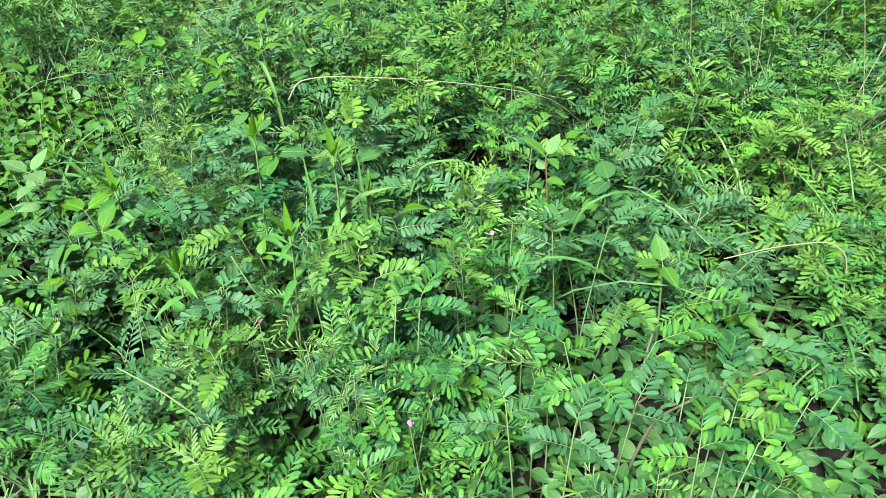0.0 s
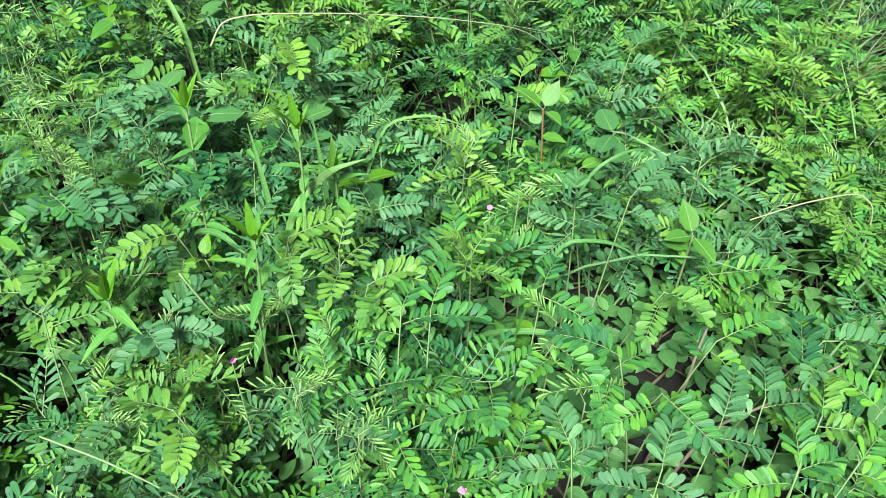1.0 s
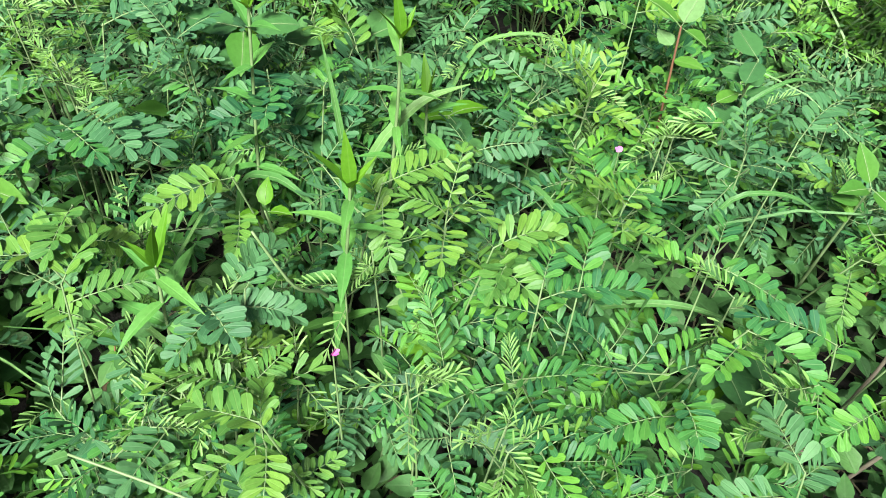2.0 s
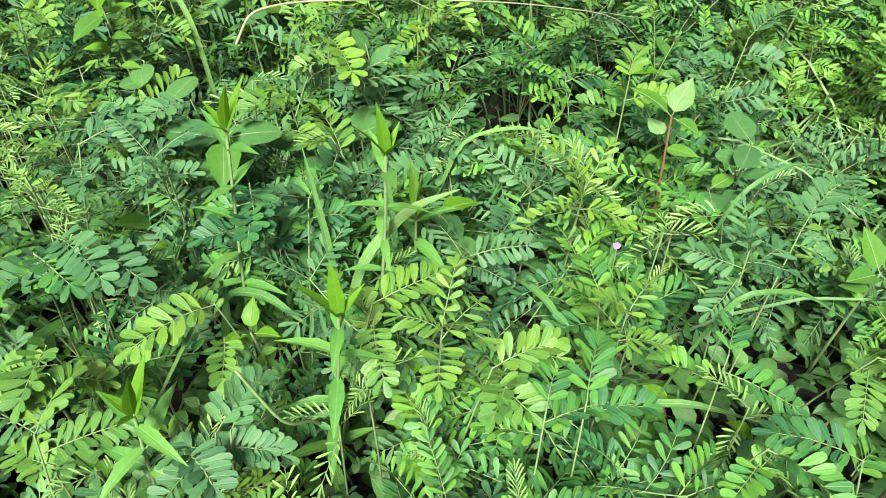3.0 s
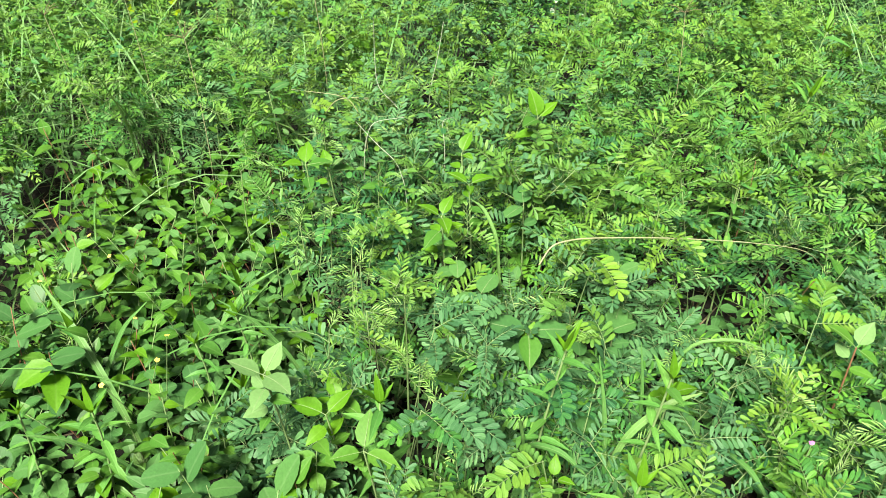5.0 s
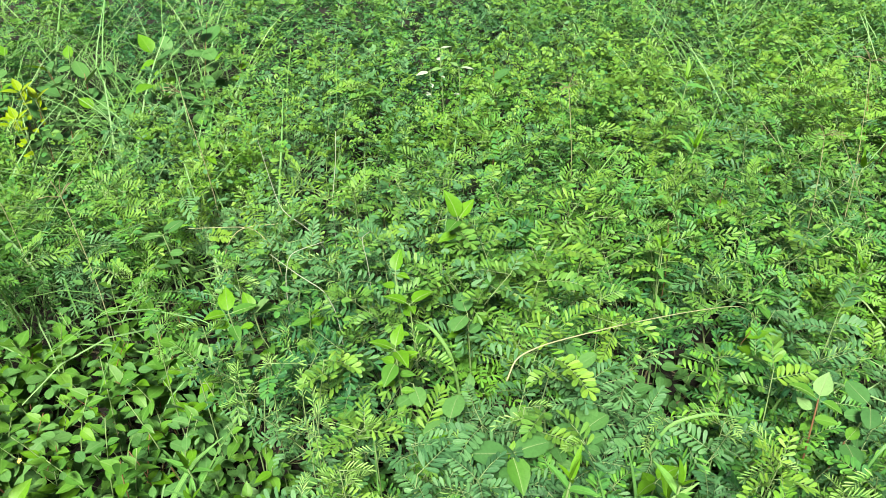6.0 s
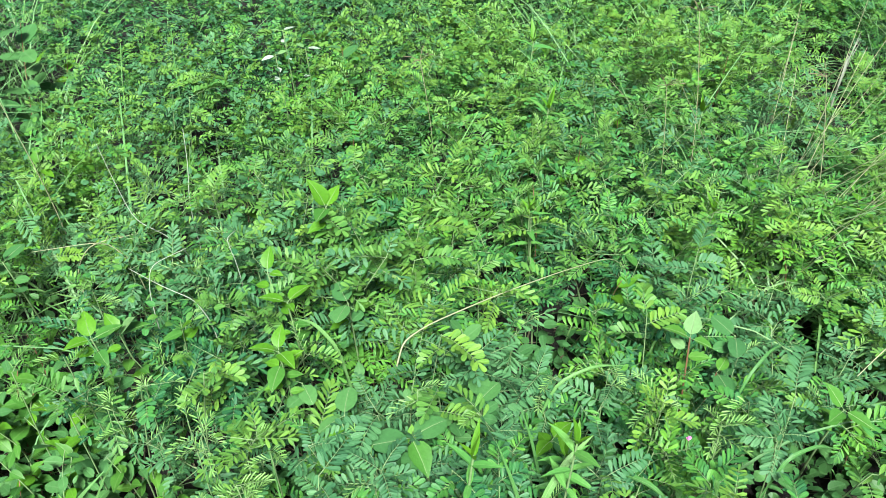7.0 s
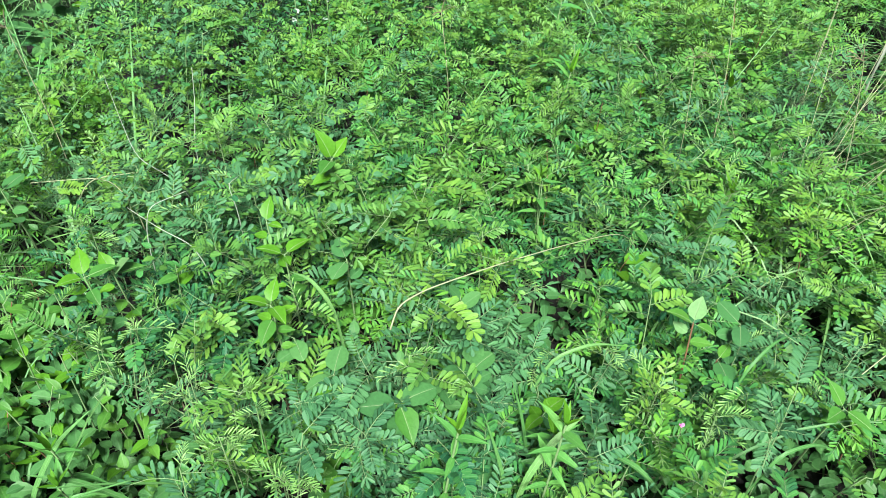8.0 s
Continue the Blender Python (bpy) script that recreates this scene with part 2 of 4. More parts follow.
def pinnate_leaf(rng, outline, pairs, length, leaflet, width, arch=0.12, spread=62, lift=14, fold=0.18, stalk=True):
    """A feather leaf along +y: thin midstalk with paired leaflets and one at the end. Slot 0 blades, slot 1 midstalk."""
    s = Soup()
    bend, fine = rng.uniform(-0.16, 0.16), outline is FINE
    cut = (lambda o, k, w, f, c: diamond_piece(k, w * 1.3, f)) if outline is None else (lambda o, k, w, f, c: blade_piece(*o, k, w, f, c))
    place = lambda q: np.array([bend * length * q * q, length * q, arch * length * (q - 1.15 * q * q)])
    if stalk:
        s.add(tube_piece([place(q) for q in ((-0.02, 0.3, 0.65, 1.0) if fine else (-0.02, 1.0))], 0.0008, 0.0004, slot=1))
    for i in range(pairs):
        q = 0.17 + 0.80 * i / (pairs - 1)
        d = place(q + 0.02) - place(q)
        d /= np.linalg.norm(d)
        f = axes(d, (0, 0, 1))
        size = (0.78 + 0.42 * math.sin(math.pi * min(1, 0.15 + 0.75 * q))) * leaflet
        for sgn in (-1, 1):
            a = radians(spread - 14 * q + rng.uniform(-7, 7))
            up = radians(lift + rng.uniform(-20, 20))
            way = f[:3, 1] * math.cos(a) + f[:3, 0] * sgn * math.sin(a) * math.cos(up) + f[:3, 2] * math.sin(a) * math.sin(up)
            nrm = f[:3, 2] * math.cos(up) - f[:3, 0] * sgn * math.sin(up) + 0.25 * rng.standard_normal() * f[:3, 1]
            k = size * rng.uniform(0.88, 1.08)
            s.add(cut(outline, k, width * rng.uniform(0.9, 1.1), fold + rng.uniform(-0.1, 0.1), rng.uniform(0.0, 0.22)), axes(way, nrm, place(q)))
    d = place(1.0) - place(0.97)
    s.add(cut(outline, leaflet * 0.95, width, fold, 0.1), axes(d, (0.1, 0, 1), place(1.0)))
    return s


rng = np.random.default_rng(11)


def bundle(count, outline, young=False, size=1.0):
    out = []
    for i in range(count):
        if young:
            out.append(pinnate_leaf(rng, outline, int(rng.integers(5, 8)), size * rng.uniform(0.035, 0.055), size * 0.0135, 0.0024, 0.25, 48, 35, 0.9))
        else:
            out.append(pinnate_leaf(rng, outline, int(rng.integers(5, 9)), size * rng.uniform(0.038, 0.066), size * rng.uniform(0.0135, 0.0185), size * rng.uniform(0.0046, 0.0068),
                                    rng.uniform(0.0, 0.5), rng.uniform(52, 74), (rng.uniform(-12, 25) if i % 3 else rng.uniform(30, 62)), stalk=outline is not None))
    return out


LEAF_FINE, YOUNG_FINE = bundle(18, FINE), bundle(6, ROUGH, True)
LEAF_ROUGH, YOUNG_ROUGH = bundle(12, ROUGH, size=0.92), bundle(4, COARSE, True)
LEAF_COARSE, YOUNG_COARSE = bundle(10, COARSE, size=0.86), bundle(3, None, True, 0.85)
LEAF_FAR = bundle(8, None, size=0.76)
LEAF_MESH = [s.mesh("leaf", M_LEAF, M_STEM) for s in LEAF_FINE]
BRIGHT_MESH = [s.mesh("leaf", M_FRESH, M_STEM) for s in LEAF_FINE[:8]]
BLUE_MESH = [s.mesh("leaf", M_BLUISH, M_STEM) for s in LEAF_FINE[8:16]]
YOUNG_MESH = [s.mesh("young_leaf", M_YOUNG, M_STEM) for s in YOUNG_FINE]


# ---- ground ----
def ground_z(x, y):
    return 0.10 + 0.018 * math.sin(2.3 * x + 0.7) * math.sin(1.9 * y + 0.4) + 0.02 * noise.noise((x * 1.7, y * 1.7, 0.3)) * (1 if abs(x) + abs(y) < 40 else 0)


def build_ground():
    near = list(np.arange(-3.0, 6.01, 0.06))
    lines = [-600, -150, -50, -20, -10, -5] + near + [8, 12, 20, 50, 150, 600]
    xs, ys = np.array(lines), np.array(lines)
    v = np.array([(x, y, ground_z(x, y)) for y in ys for x in xs])
    k = len(xs)
    t = []
    for j in range(k - 1):
        for i in range(k - 1):
            a = j * k + i
            t += [(a, a + 1, a + k + 1), (a, a + k + 1, a + k)]
    s = Soup()
    s.add((v, np.array(t), np.zeros((len(v), 2)), np.zeros(len(t), np.int32)))
    tagged(new("ground", s.mesh("ground", M_SOIL)), "crumbly soil under the weeds, coloured near-black for the shade there", "ground", kind="structure")


build_ground()


def canopy(x, y):
    """How high the weeds stand over the datum."""
    back = min(1, max(0, (y - 0.85) / 0.7))
    right = min(1, max(0, (x - 0.1) / 0.4))
    h = 0.385 + 0.115 * back - 0.085 * right * (1 - 0.5 * back) - 0.03 * min(1, max(0, (0.9 - y) / 0.1)) * (x > 0)
    return h + (0.045 + 0.015 * back) * noise.noise((x * 3.1, y * 3.1, 2.0)) + 0.02 * noise.noise((x * 9, y * 9, 5.0))


# ---- feather-leaved weeds ----
def stems_of(rng, height, reach, count):
    """Stem curves from the root: lists of points."""
    out = []
    turn = rng.uniform(0, 6.28)
    for i in range(count):
        az = turn + 6.283 * i / count + rng.uniform(-0.5, 0.5)
        r, h, wob = reach * rng.uniform(0.3, 1.1), height * rng.uniform(0.72, 1.06), rng.uniform(-0.03, 0.03)
        q = np.linspace(0, 1, 8)
        out.append(np.stack([math.cos(az) * r * q ** 1.4 - math.sin(az) * wob * np.sin(3 * q), math.sin(az) * r * q ** 1.4 + math.cos(az) * wob * np.sin(3 * q),
                             h * (q - 0.16 * q * q) / 0.84], 1))
    return out


def leaf_seats(rng, stem, count, start=0.34):
    """Where leaves sit on a stem: (4x4, is_young)."""
    seats = []
    az = rng.uniform(0, 6.28)
    for i in range(count):
        q = start + (1 - start) * (i + 0.5 * rng.random()) / count
        at = np.array([np.interp(q, np.linspace(0, 1, 8), stem[:, c]) for c in range(3)])
        az += 2.4 + rng.uniform(-0.5, 0.5)
        el = radians(rng.uniform(-20, 28) + 12 * max(0, q - 0.6) / 0.4)
        d = np.array([math.cos(az) * math.cos(el), math.sin(az) * math.cos(el), math.sin(el)])
        n = np.array([0.42 * rng.standard_normal(), 0.42 * rng.standard_normal() - 0.12, 1.0])
        seats.append((axes(d, n, at), False, 0.74 + 0.4 * rng.random()))
    top, az = stem[-1], rng.uniform(0, 6.28)
    for j in range(int(rng.integers(1, 3))):
        az += 2.2
        el = radians(rng.uniform(5, 50))
        seats.append((axes((math.cos(az) * math.cos(el), math.sin(az) * math.cos(el), math.sin(el)), (-math.cos(az), -math.sin(az), 0.7), top), rng.random() < 0.34, 0.8))
    return seats


FEATHER = "low green weed with feather-like paired leaflets on thin pale stems"


def feather_weed(x, y, rng, top=None):
    z = ground_z(x, y)
    h = (top or canopy(x, y)) - z
    root = tagged(new("feather_leaf_weed"), FEATHER, "weed", "feather-leaved weeds")
    root.matrix_basis = Matrix.Translation((x, y, z - 0.005))
    # near weeds bluer with fewer fresh tips; part of this paints in dimmer light
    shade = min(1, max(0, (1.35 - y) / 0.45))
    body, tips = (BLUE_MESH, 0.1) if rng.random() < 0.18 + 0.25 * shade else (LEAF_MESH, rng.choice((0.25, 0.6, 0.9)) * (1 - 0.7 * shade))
    for st in stems_of(rng, h * 0.93, 0.15, int(rng.integers(3, 5))):
        part("stem", Soup().add(tube_piece(st, 0.0015, 0.0007, 4)).mesh("stem", M_STEM), root)
        for m, young, k in leaf_seats(rng, st, int(rng.integers(11, 14)), 0.50):
            me = YOUNG_MESH[int(rng.integers(len(YOUNG_MESH)))] if young else None
            if me is None:
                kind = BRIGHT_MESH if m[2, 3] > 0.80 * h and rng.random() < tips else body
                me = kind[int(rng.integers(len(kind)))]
            part("young_leaf" if young else "leaf", me, root, Matrix(m.tolist()) @ Matrix.Scale(k, 4))
    return root


def weed_soup(rng, h, leaves, youngs, count, tips=0.4):
    """A whole weed as foliage and stem pieces."""
    fol, stm = Soup(), Soup()
    for st in stems_of(rng, h * 0.97, 0.15, int(rng.integers(3, 5))):
        stm.add(tube_piece(st, 0.0014, 0.0007, 3))
        for m, young, k in leaf_seats(rng, st, count, 0.42):
            f = np.array(m)
            f[:3, :3] *= k
            if young and youngs:
                p = youngs[int(rng.integers(len(youngs)))].piece()
                fol.add((p[0], p[1], p[2], p[3] + 2), f)
            else:
                p = leaves[int(rng.integers(len(leaves)))].piece()
                fresh = m[2, 3] > 0.72 * h and rng.random() < tips
                fol.add((p[0], p[1], p[2], np.where(p[3] == 0, 4, p[3]) if fresh else p[3]), f)
    return fol, stm


# ---- where each kind grows ----
def in_patch(x, y):
    """The patch of small oval-leaved creepers beside the bare soil."""
    return ((x + 0.90) / 0.27) ** 2 + ((y - 1.54) / 0.26) ** 2 < 1 + 0.3 * noise.noise((x * 6, y * 6, 1))


def in_low(x, y):
    """The low mixed weeds at the edge."""
    return x < -0.62 + 0.1 * noise.noise((y * 5, 0, 4)) and y < 1.42


def in_bare(x, y):
    return ((x + 1.22) / 0.13) ** 2 + ((y - 1.67) / 0.11) ** 2 < 1 or (y < 0.70 + 0.06 * noise.noise((x * 6, 1, 1)) and x < -0.12)


def in_gap(x, y):
    """Openings where the litter below shows."""
    return any((x - a) ** 2 + (y - b) ** 2 < r * r for a, b, r in ((-0.44, 0.95, 0.075), (-0.34, 0.90, 0.07), (0.12, 0.93, 0.085), (0.18, 0.82, 0.08), (0.34, 0.80, 0.06), (0.30, 1.00, 0.05), (0.00, 1.10, 0.045), (0.02, 0.99, 0.05), (0.26, 0.65, 0.05), (0.25, 0.84, 0.05), (0.20, 0.95, 0.05), (0.02, 1.24, 0.06), (-0.02, 0.80, 0.04), (0.42, 0.62, 0.05)))


def in_dark_gap(x, y):
    """Spots kept bare of weeds; dark ground there stands in for shaded leaves."""
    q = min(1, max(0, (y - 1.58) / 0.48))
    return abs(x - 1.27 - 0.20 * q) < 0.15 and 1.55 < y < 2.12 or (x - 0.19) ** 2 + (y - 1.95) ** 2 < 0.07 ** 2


def in_shrub(x, y):
    """Broad dark-leaved weeds behind the rest."""
    return ((x + 0.78) / 0.36) ** 2 + ((y - 2.62) / 0.36) ** 2 < 1 + 0.3 * noise.noise((x * 4, y * 4, 6))


def in_tuft(x, y):
    return (x - 0.74) ** 2 + (y - 1.45) ** 2 < 0.12 ** 2


prng = np.random.default_rng(5)


def grid_spots(x0, x1, y0, y1, step):
    for j in range(int((y1 - y0) / step)):
        for i in range(int((x1 - x0) / step)):
            yield x0 + (i + 0.5 * (j % 2) + prng.uniform(-0.1, 0.6)) * step, y0 + (j + prng.uniform(0.1, 0.9)) * step


NEAR = (-0.75, 0.60, 0.42, 1.32)
for px, py in grid_spots(*NEAR, 0.123):
    if in_patch(px, py) or in_bare(px, py) or in_low(px, py) or in_gap(px, py) or (py < 0.80 and prng.random() < 0.3) or (0.03 < px < 0.6 and 0.55 < py < 1.0 and prng.random() < 0.4):
        continue
    feather_weed(px, py, prng)

MID = []
for k in range(8):
    fol, stm = weed_soup(prng, 0.33, LEAF_ROUGH, YOUNG_ROUGH, 18, 0.35 + 0.09 * k)
    if k in (2, 5, 7):
        fol.m = [np.where(m == 0, 5, m) for m in fol.m]
    MID.append((fol.mesh("foliage", M_LEAF, M_STEM, M_YOUNG, M_STEM, M_FRESH, M_BLUISH), stm.mesh("stems", M_STEM)))
AROUND = []
for k in range(8):
    fol, stm = weed_soup(prng, 0.33, LEAF_COARSE, YOUNG_COARSE, 17, 0.35 + 0.09 * k)
    if k in (3, 6):
        fol.m = [np.where(m == 0, 5, m) for m in fol.m]
    AROUND.append(fol.piece())


def drift(x, y, count, dull, rng):
    """Which of a pool's weeds grows here: the dull bluish ones and the fresh ones each keep to their own drifts."""
    n = noise.noise((x * 2.6, y * 2.6, 11))
    if rng.random() < (0.7 if n > 0.16 else 0.08):
        return dull[int(rng.integers(len(dull)))]
    rest = [k for k in range(count) if k not in dull]
    return rest[int((0.5 * rng.random() + (0.5 if n < -0.12 else 0.4 * rng.random())) * len(rest))]


def mid_weed(x, y, rng):
    z = ground_z(x, y)
    fol, stm = MID[drift(x, y, len(MID), (2, 5, 7), rng)]
    root = tagged(new("feather_leaf_weed"), FEATHER, "weed", "feather-leaved weeds")
    root.matrix_basis = pose(x, y, z - 0.005, 0, 0, rng.uniform(0, 360)) @ Matrix.Diagonal((1.08, 1.08, (canopy(x, y) - z) / 0.33, 1))
    tagged(part("foliage", fol, root), kind="stuff")
    part("stem", stm, root)


def spread_weed(soup, piece, x, y, wide, rng):
    """One more weed in a joined spread."""
    z, a = ground_z(x, y), rng.uniform(0, 6.28)
    c, s = wide * math.cos(a), wide * math.sin(a)
    soup.add(piece, np.array([[c, -s, 0, x], [s, c, 0, y], [0, 0, (canopy(x, y) - z) / 0.33, z], [0, 0, 0, 1]]))


FAR = []
for k in range(8):
    fol, stm = weed_soup(prng, 0.33, LEAF_FAR, YOUNG_COARSE, 18, 0.45 + 0.07 * k)
    if k in (1, 4):
        fol.m = [np.where(m == 0, 5, m) for m in fol.m]
    FAR.append(fol.piece())
middle = Soup()
for px, py in grid_spots(-1.7, 1.75, 0.2, 2.60, 0.132):
    if (NEAR[0] < px < NEAR[1] and NEAR[2] < py < NEAR[3]) or in_patch(px, py) or in_bare(px, py) or in_low(px, py) or in_tuft(px, py) or in_dark_gap(px, py) or in_shrub(px, py) or py < 0.42 or py < 0.45 * px + 0.1 or (px > 0.5 and 0.95 < py < 2.0 and prng.random() < 0.15):
        continue
    if -0.75 < px < 0.85 and 0.6 < py < 1.72:
        mid_weed(px, py, prng)
    else:
        pool = FAR if py > 1.95 or px > 1.3 or px < -1.2 else AROUND
        spread_weed(middle, pool[drift(px, py, len(pool), (1, 4) if pool is FAR else (3, 6), prng)], px, py, 1.05, prng)
filler = np.random.default_rng(77)
for px, py in ((0.62, 0.98), (0.69, 0.93), (0.66, 1.06), (0.74, 1.02), (-0.30, 0.66), (-0.20, 0.64)):
    mid_weed(px, py, filler)
tagged(new("surrounding_weeds", middle.mesh("surrounding_weeds", M_LEAF, M_STEM, M_YOUNG, M_STEM, M_FRESH, M_BLUISH)), "dense feather-leaved green weeds around the clearing", "weeds", kind="stuff")

far = Soup()
for px, py in grid_spots(-2.4, 3.0, 0.3, 4.0, 0.165):
    if -1.65 < px < 1.68 and py < 2.50 or px < -0.2 * py - 1.5 + 0.35 * noise.noise((px, py, 8)) or py < 0.5 * px + 0.2 + 0.3 * noise.noise((px * 1.5, py, 3)) or in_dark_gap(px, py) or in_shrub(px, py) or py > 3.7 + 0.5 * noise.noise((px, 0, 2)):
        continue
    spread_weed(far, FAR[drift(px, py, len(FAR), (1, 4), prng)], px, py, 1.1, prng)
tagged(new("distant_weeds", far.mesh("distant_weeds", M_LEAF, M_STEM, M_YOUNG, M_STEM, M_FRESH, M_BLUISH)), "dense spread of feather-leaved green weeds further off", "weeds", kind="stuff")


# the weeds go on beyond, sparser in detail
OUTER = []
for k in range(5):
    clump = Soup()
    for i in range(44):
        a, e, q = prng.uniform(0, 6.28), prng.uniform(-0.3, 0.6), prng.random() ** 0.5
        clump.add(diamond_piece(prng.uniform(0.035, 0.060), prng.uniform(0.012, 0.020)), axes((math.cos(a) * math.cos(e), math.sin(a) * math.cos(e), math.sin(e)), (prng.uniform(-0.4, 0.4), prng.uniform(-0.4, 0.4), 1),
                  (prng.uniform(-0.17, 0.17), prng.uniform(-0.17, 0.17), 0.33 * q)), int(prng.random() < 0.4))
    OUTER.append(clump.piece())
outer = Soup()
for px, py in grid_spots(-4.5, 5.5, 0.4, 7.5, 0.21):
    inside = px > -0.2 * py - 1.45 and px < 2.9 and py > 0.5 * px + 0.25 and py < 3.75
    if inside or py < 0.55 * abs(px - 0.3) + 0.1 + 0.6 * noise.noise((px * 0.8, py * 0.8, 7)) or (px + 0.5) ** 2 + (py - 2.0) ** 2 > (5.0 + 1.2 * noise.noise((px * 0.6, py * 0.6, 4))) ** 2:
        continue
    spread_weed(outer, OUTER[int(prng.integers(5))], px, py, 1.0, prng)
tagged(new("outlying_weeds", outer.mesh("outlying_weeds", M_LEAF, M_FRESH)), "thick green weeds carrying on around the bank", "weeds", kind="stuff")


# ---- grass ----
def grass_piece(rng, at, az, length, width, rise, bend):
    """One blade: rises at rise degrees and arches over by bend degrees."""
    k = 6
    p, el = np.array(at, float), radians(rise)
    pts = [p]
    for i in range(k):
        p = p + np.array([math.cos(az) * math.cos(el), math.sin(az) * math.cos(el), math.sin(el)]) * length / k
        el -= radians(bend) / k
        az += rng.uniform(-0.08, 0.08)
        pts.append(p)
    pts = np.array(pts)
    d = np.gradient(pts, axis=0)
    v, u, t = [], [], []
    for i in range(k + 1):
        f = axes(d[i], (0, 0, 1))
        w = 0.5 * width * (0.6 + 0.8 * (i / k) if i < 2 else 1.05 * (1 - ((i - 1) / k) ** 2.2)) + 0.0002
        v += [pts[i] - f[:3, 0] * w + f[:3, 2] * w * 0.35, pts[i], pts[i] + f[:3, 0] * w + f[:3, 2] * w * 0.35]
        u += [(0, i / k), (0.5, i / k), (1, i / k)]
    for i in range(k):
        a, b = 3 * i, 3 * i + 3
        t += [(a, a + 1, b + 1), (a, b + 1, b), (a + 1, a + 2, b + 2), (a + 1, b + 2, b + 1)]
    return np.array(v), np.array(t), np.array(u), np.zeros(len(t), np.int32)


under = Soup()
for px, py in grid_spots(-1.5, 1.9, 0.0, 2.6, 0.038):
    if prng.random() < (0.10 if in_bare(px, py) and px < -0.9 else 0.42):
        under.add(grass_piece(prng, (px, py, ground_z(px, py) - 0.004), prng.uniform(0, 6.28), prng.uniform(0.07, 0.22), prng.uniform(0.002, 0.0045), prng.uniform(35, 80), prng.uniform(30, 110)))
tagged(new("undergrowth_grass", under.mesh("undergrowth_grass", M_GRASS)), "short green grass growing between the weeds", "grass", kind="stuff")

cover = Soup()
COVER = [blade_piece(*OVATE, 0.024, w, 0.25, 0.2) for w in (0.012, 0.014, 0.016)]
for px, py in grid_spots(-1.5, 2.0, 0.42, 2.6, 0.031):
    if in_bare(px, py):
        continue
    g, a, e = ground_z(px, py), prng.uniform(0, 6.28), prng.uniform(-0.4, 0.7)
    top = 0.25 if in_low(px, py) or in_patch(px, py) else 0.06 if in_gap(px, py) else 0.62 * (canopy(px, py) - g)
    f = axes((math.cos(a) * math.cos(e), math.sin(a) * math.cos(e), math.sin(e)), (prng.uniform(-0.5, 0.5), prng.uniform(-0.5, 0.5), 1), (px, py, g + 0.012 + top * prng.random() ** 1.5))
    f[:3, :3] *= prng.uniform(0.5, 1.15)
    cover.add(COVER[int(prng.integers(3))], f)
    if in_low(px, py) or in_patch(px, py):
        for k in range(3):
            x, y, a, e = px + prng.uniform(-0.02, 0.02), py + prng.uniform(-0.02, 0.02), prng.uniform(0, 6.28), prng.uniform(-0.3, 0.5)
            f = axes((math.cos(a) * math.cos(e), math.sin(a) * math.cos(e), math.sin(e)), (prng.uniform(-0.4, 0.4), prng.uniform(-0.4, 0.4), 1), (x, y, g + 0.02 + 0.14 * prng.random()))
            f[:3, :3] *= prng.uniform(0.9, 1.7)
            cover.add(COVER[k], f)
for px, py in [q for k in range(3) for q in grid_spots(-0.75, 0.80, 0.44, 1.45, 0.032)]:
    if in_bare(px, py):
        continue
    a, e = prng.uniform(0, 6.28), prng.uniform(-0.3, 0.5)
    f = axes((math.cos(a) * math.cos(e), math.sin(a) * math.cos(e), math.sin(e)), (prng.uniform(-0.5, 0.5), prng.uniform(-0.5, 0.5), 1), (px, py, ground_z(px, py) + 0.015 + 0.10 * prng.random()))
    f[:3, :3] *= prng.uniform(0.9, 1.5)
    cover.add(COVER[int(prng.integers(3))], f)
tagged(new("low_ground_cover", cover.mesh("low_ground_cover", M_DULL)), "small green leaves of seedlings under the taller weeds", "weeds", kind="stuff")

mixed = Soup()
SMALL = [blade_piece(*LANCE, 0.022, 0.006, 0.3, 0.25), blade_piece(*ROUND, 0.016, 0.011, 0.2, 0.15), blade_piece(*OVATE, 0.020, 0.011, 0.25, 0.2)]
for px, py in grid_spots(-1.65, 1.7, 1.42, 3.1, 0.029):
    if in_bare(px, py) or in_patch(px, py) or in_dark_gap(px, py) or in_shrub(px, py):
        continue
    g, a, e = ground_z(px, py), prng.uniform(0, 6.28), prng.uniform(-0.25, 0.6)
    f = axes((math.cos(a) * math.cos(e), math.sin(a) * math.cos(e), math.sin(e)), (prng.uniform(-0.4, 0.4), prng.uniform(-0.6, 0.2), 1), (px, py, g + (canopy(px, py) - g) * prng.uniform(0.80, 1.04)))
    f[:3, :3] *= prng.uniform(0.5, 1.0)
    patch = noise.noise((px * 2.6, py * 2.6, 11))
    mixed.add(SMALL[int(prng.integers(3))], f, 2 if patch > 0.12 else int(prng.random() < 0.6))
tagged(new("mixed_small_weeds", mixed.mesh("mixed_small_weeds", M_LEAF, M_FRESH, M_BLUISH)), "small mixed green leaves topping the denser weeds", "weeds", kind="stuff")

litter = Soup()
for px, py in grid_spots(-1.4, 1.2, 0.3, 2.0, 0.050):
    litter.add(grass_piece(prng, (px, py, ground_z(px, py) + prng.uniform(0.0, 0.02)), prng.uniform(0, 6.28), prng.uniform(0.05, 0.16), prng.uniform(0.0015, 0.004), prng.uniform(-4, 14), prng.uniform(0, 25)))
tagged(new("dry_litter", litter.mesh("dry_litter", M_DRY)), "dead straw-brown grass lying on the soil", "litter", kind="stuff")


# ---- broad-leaved weeds ----
RIB = {}


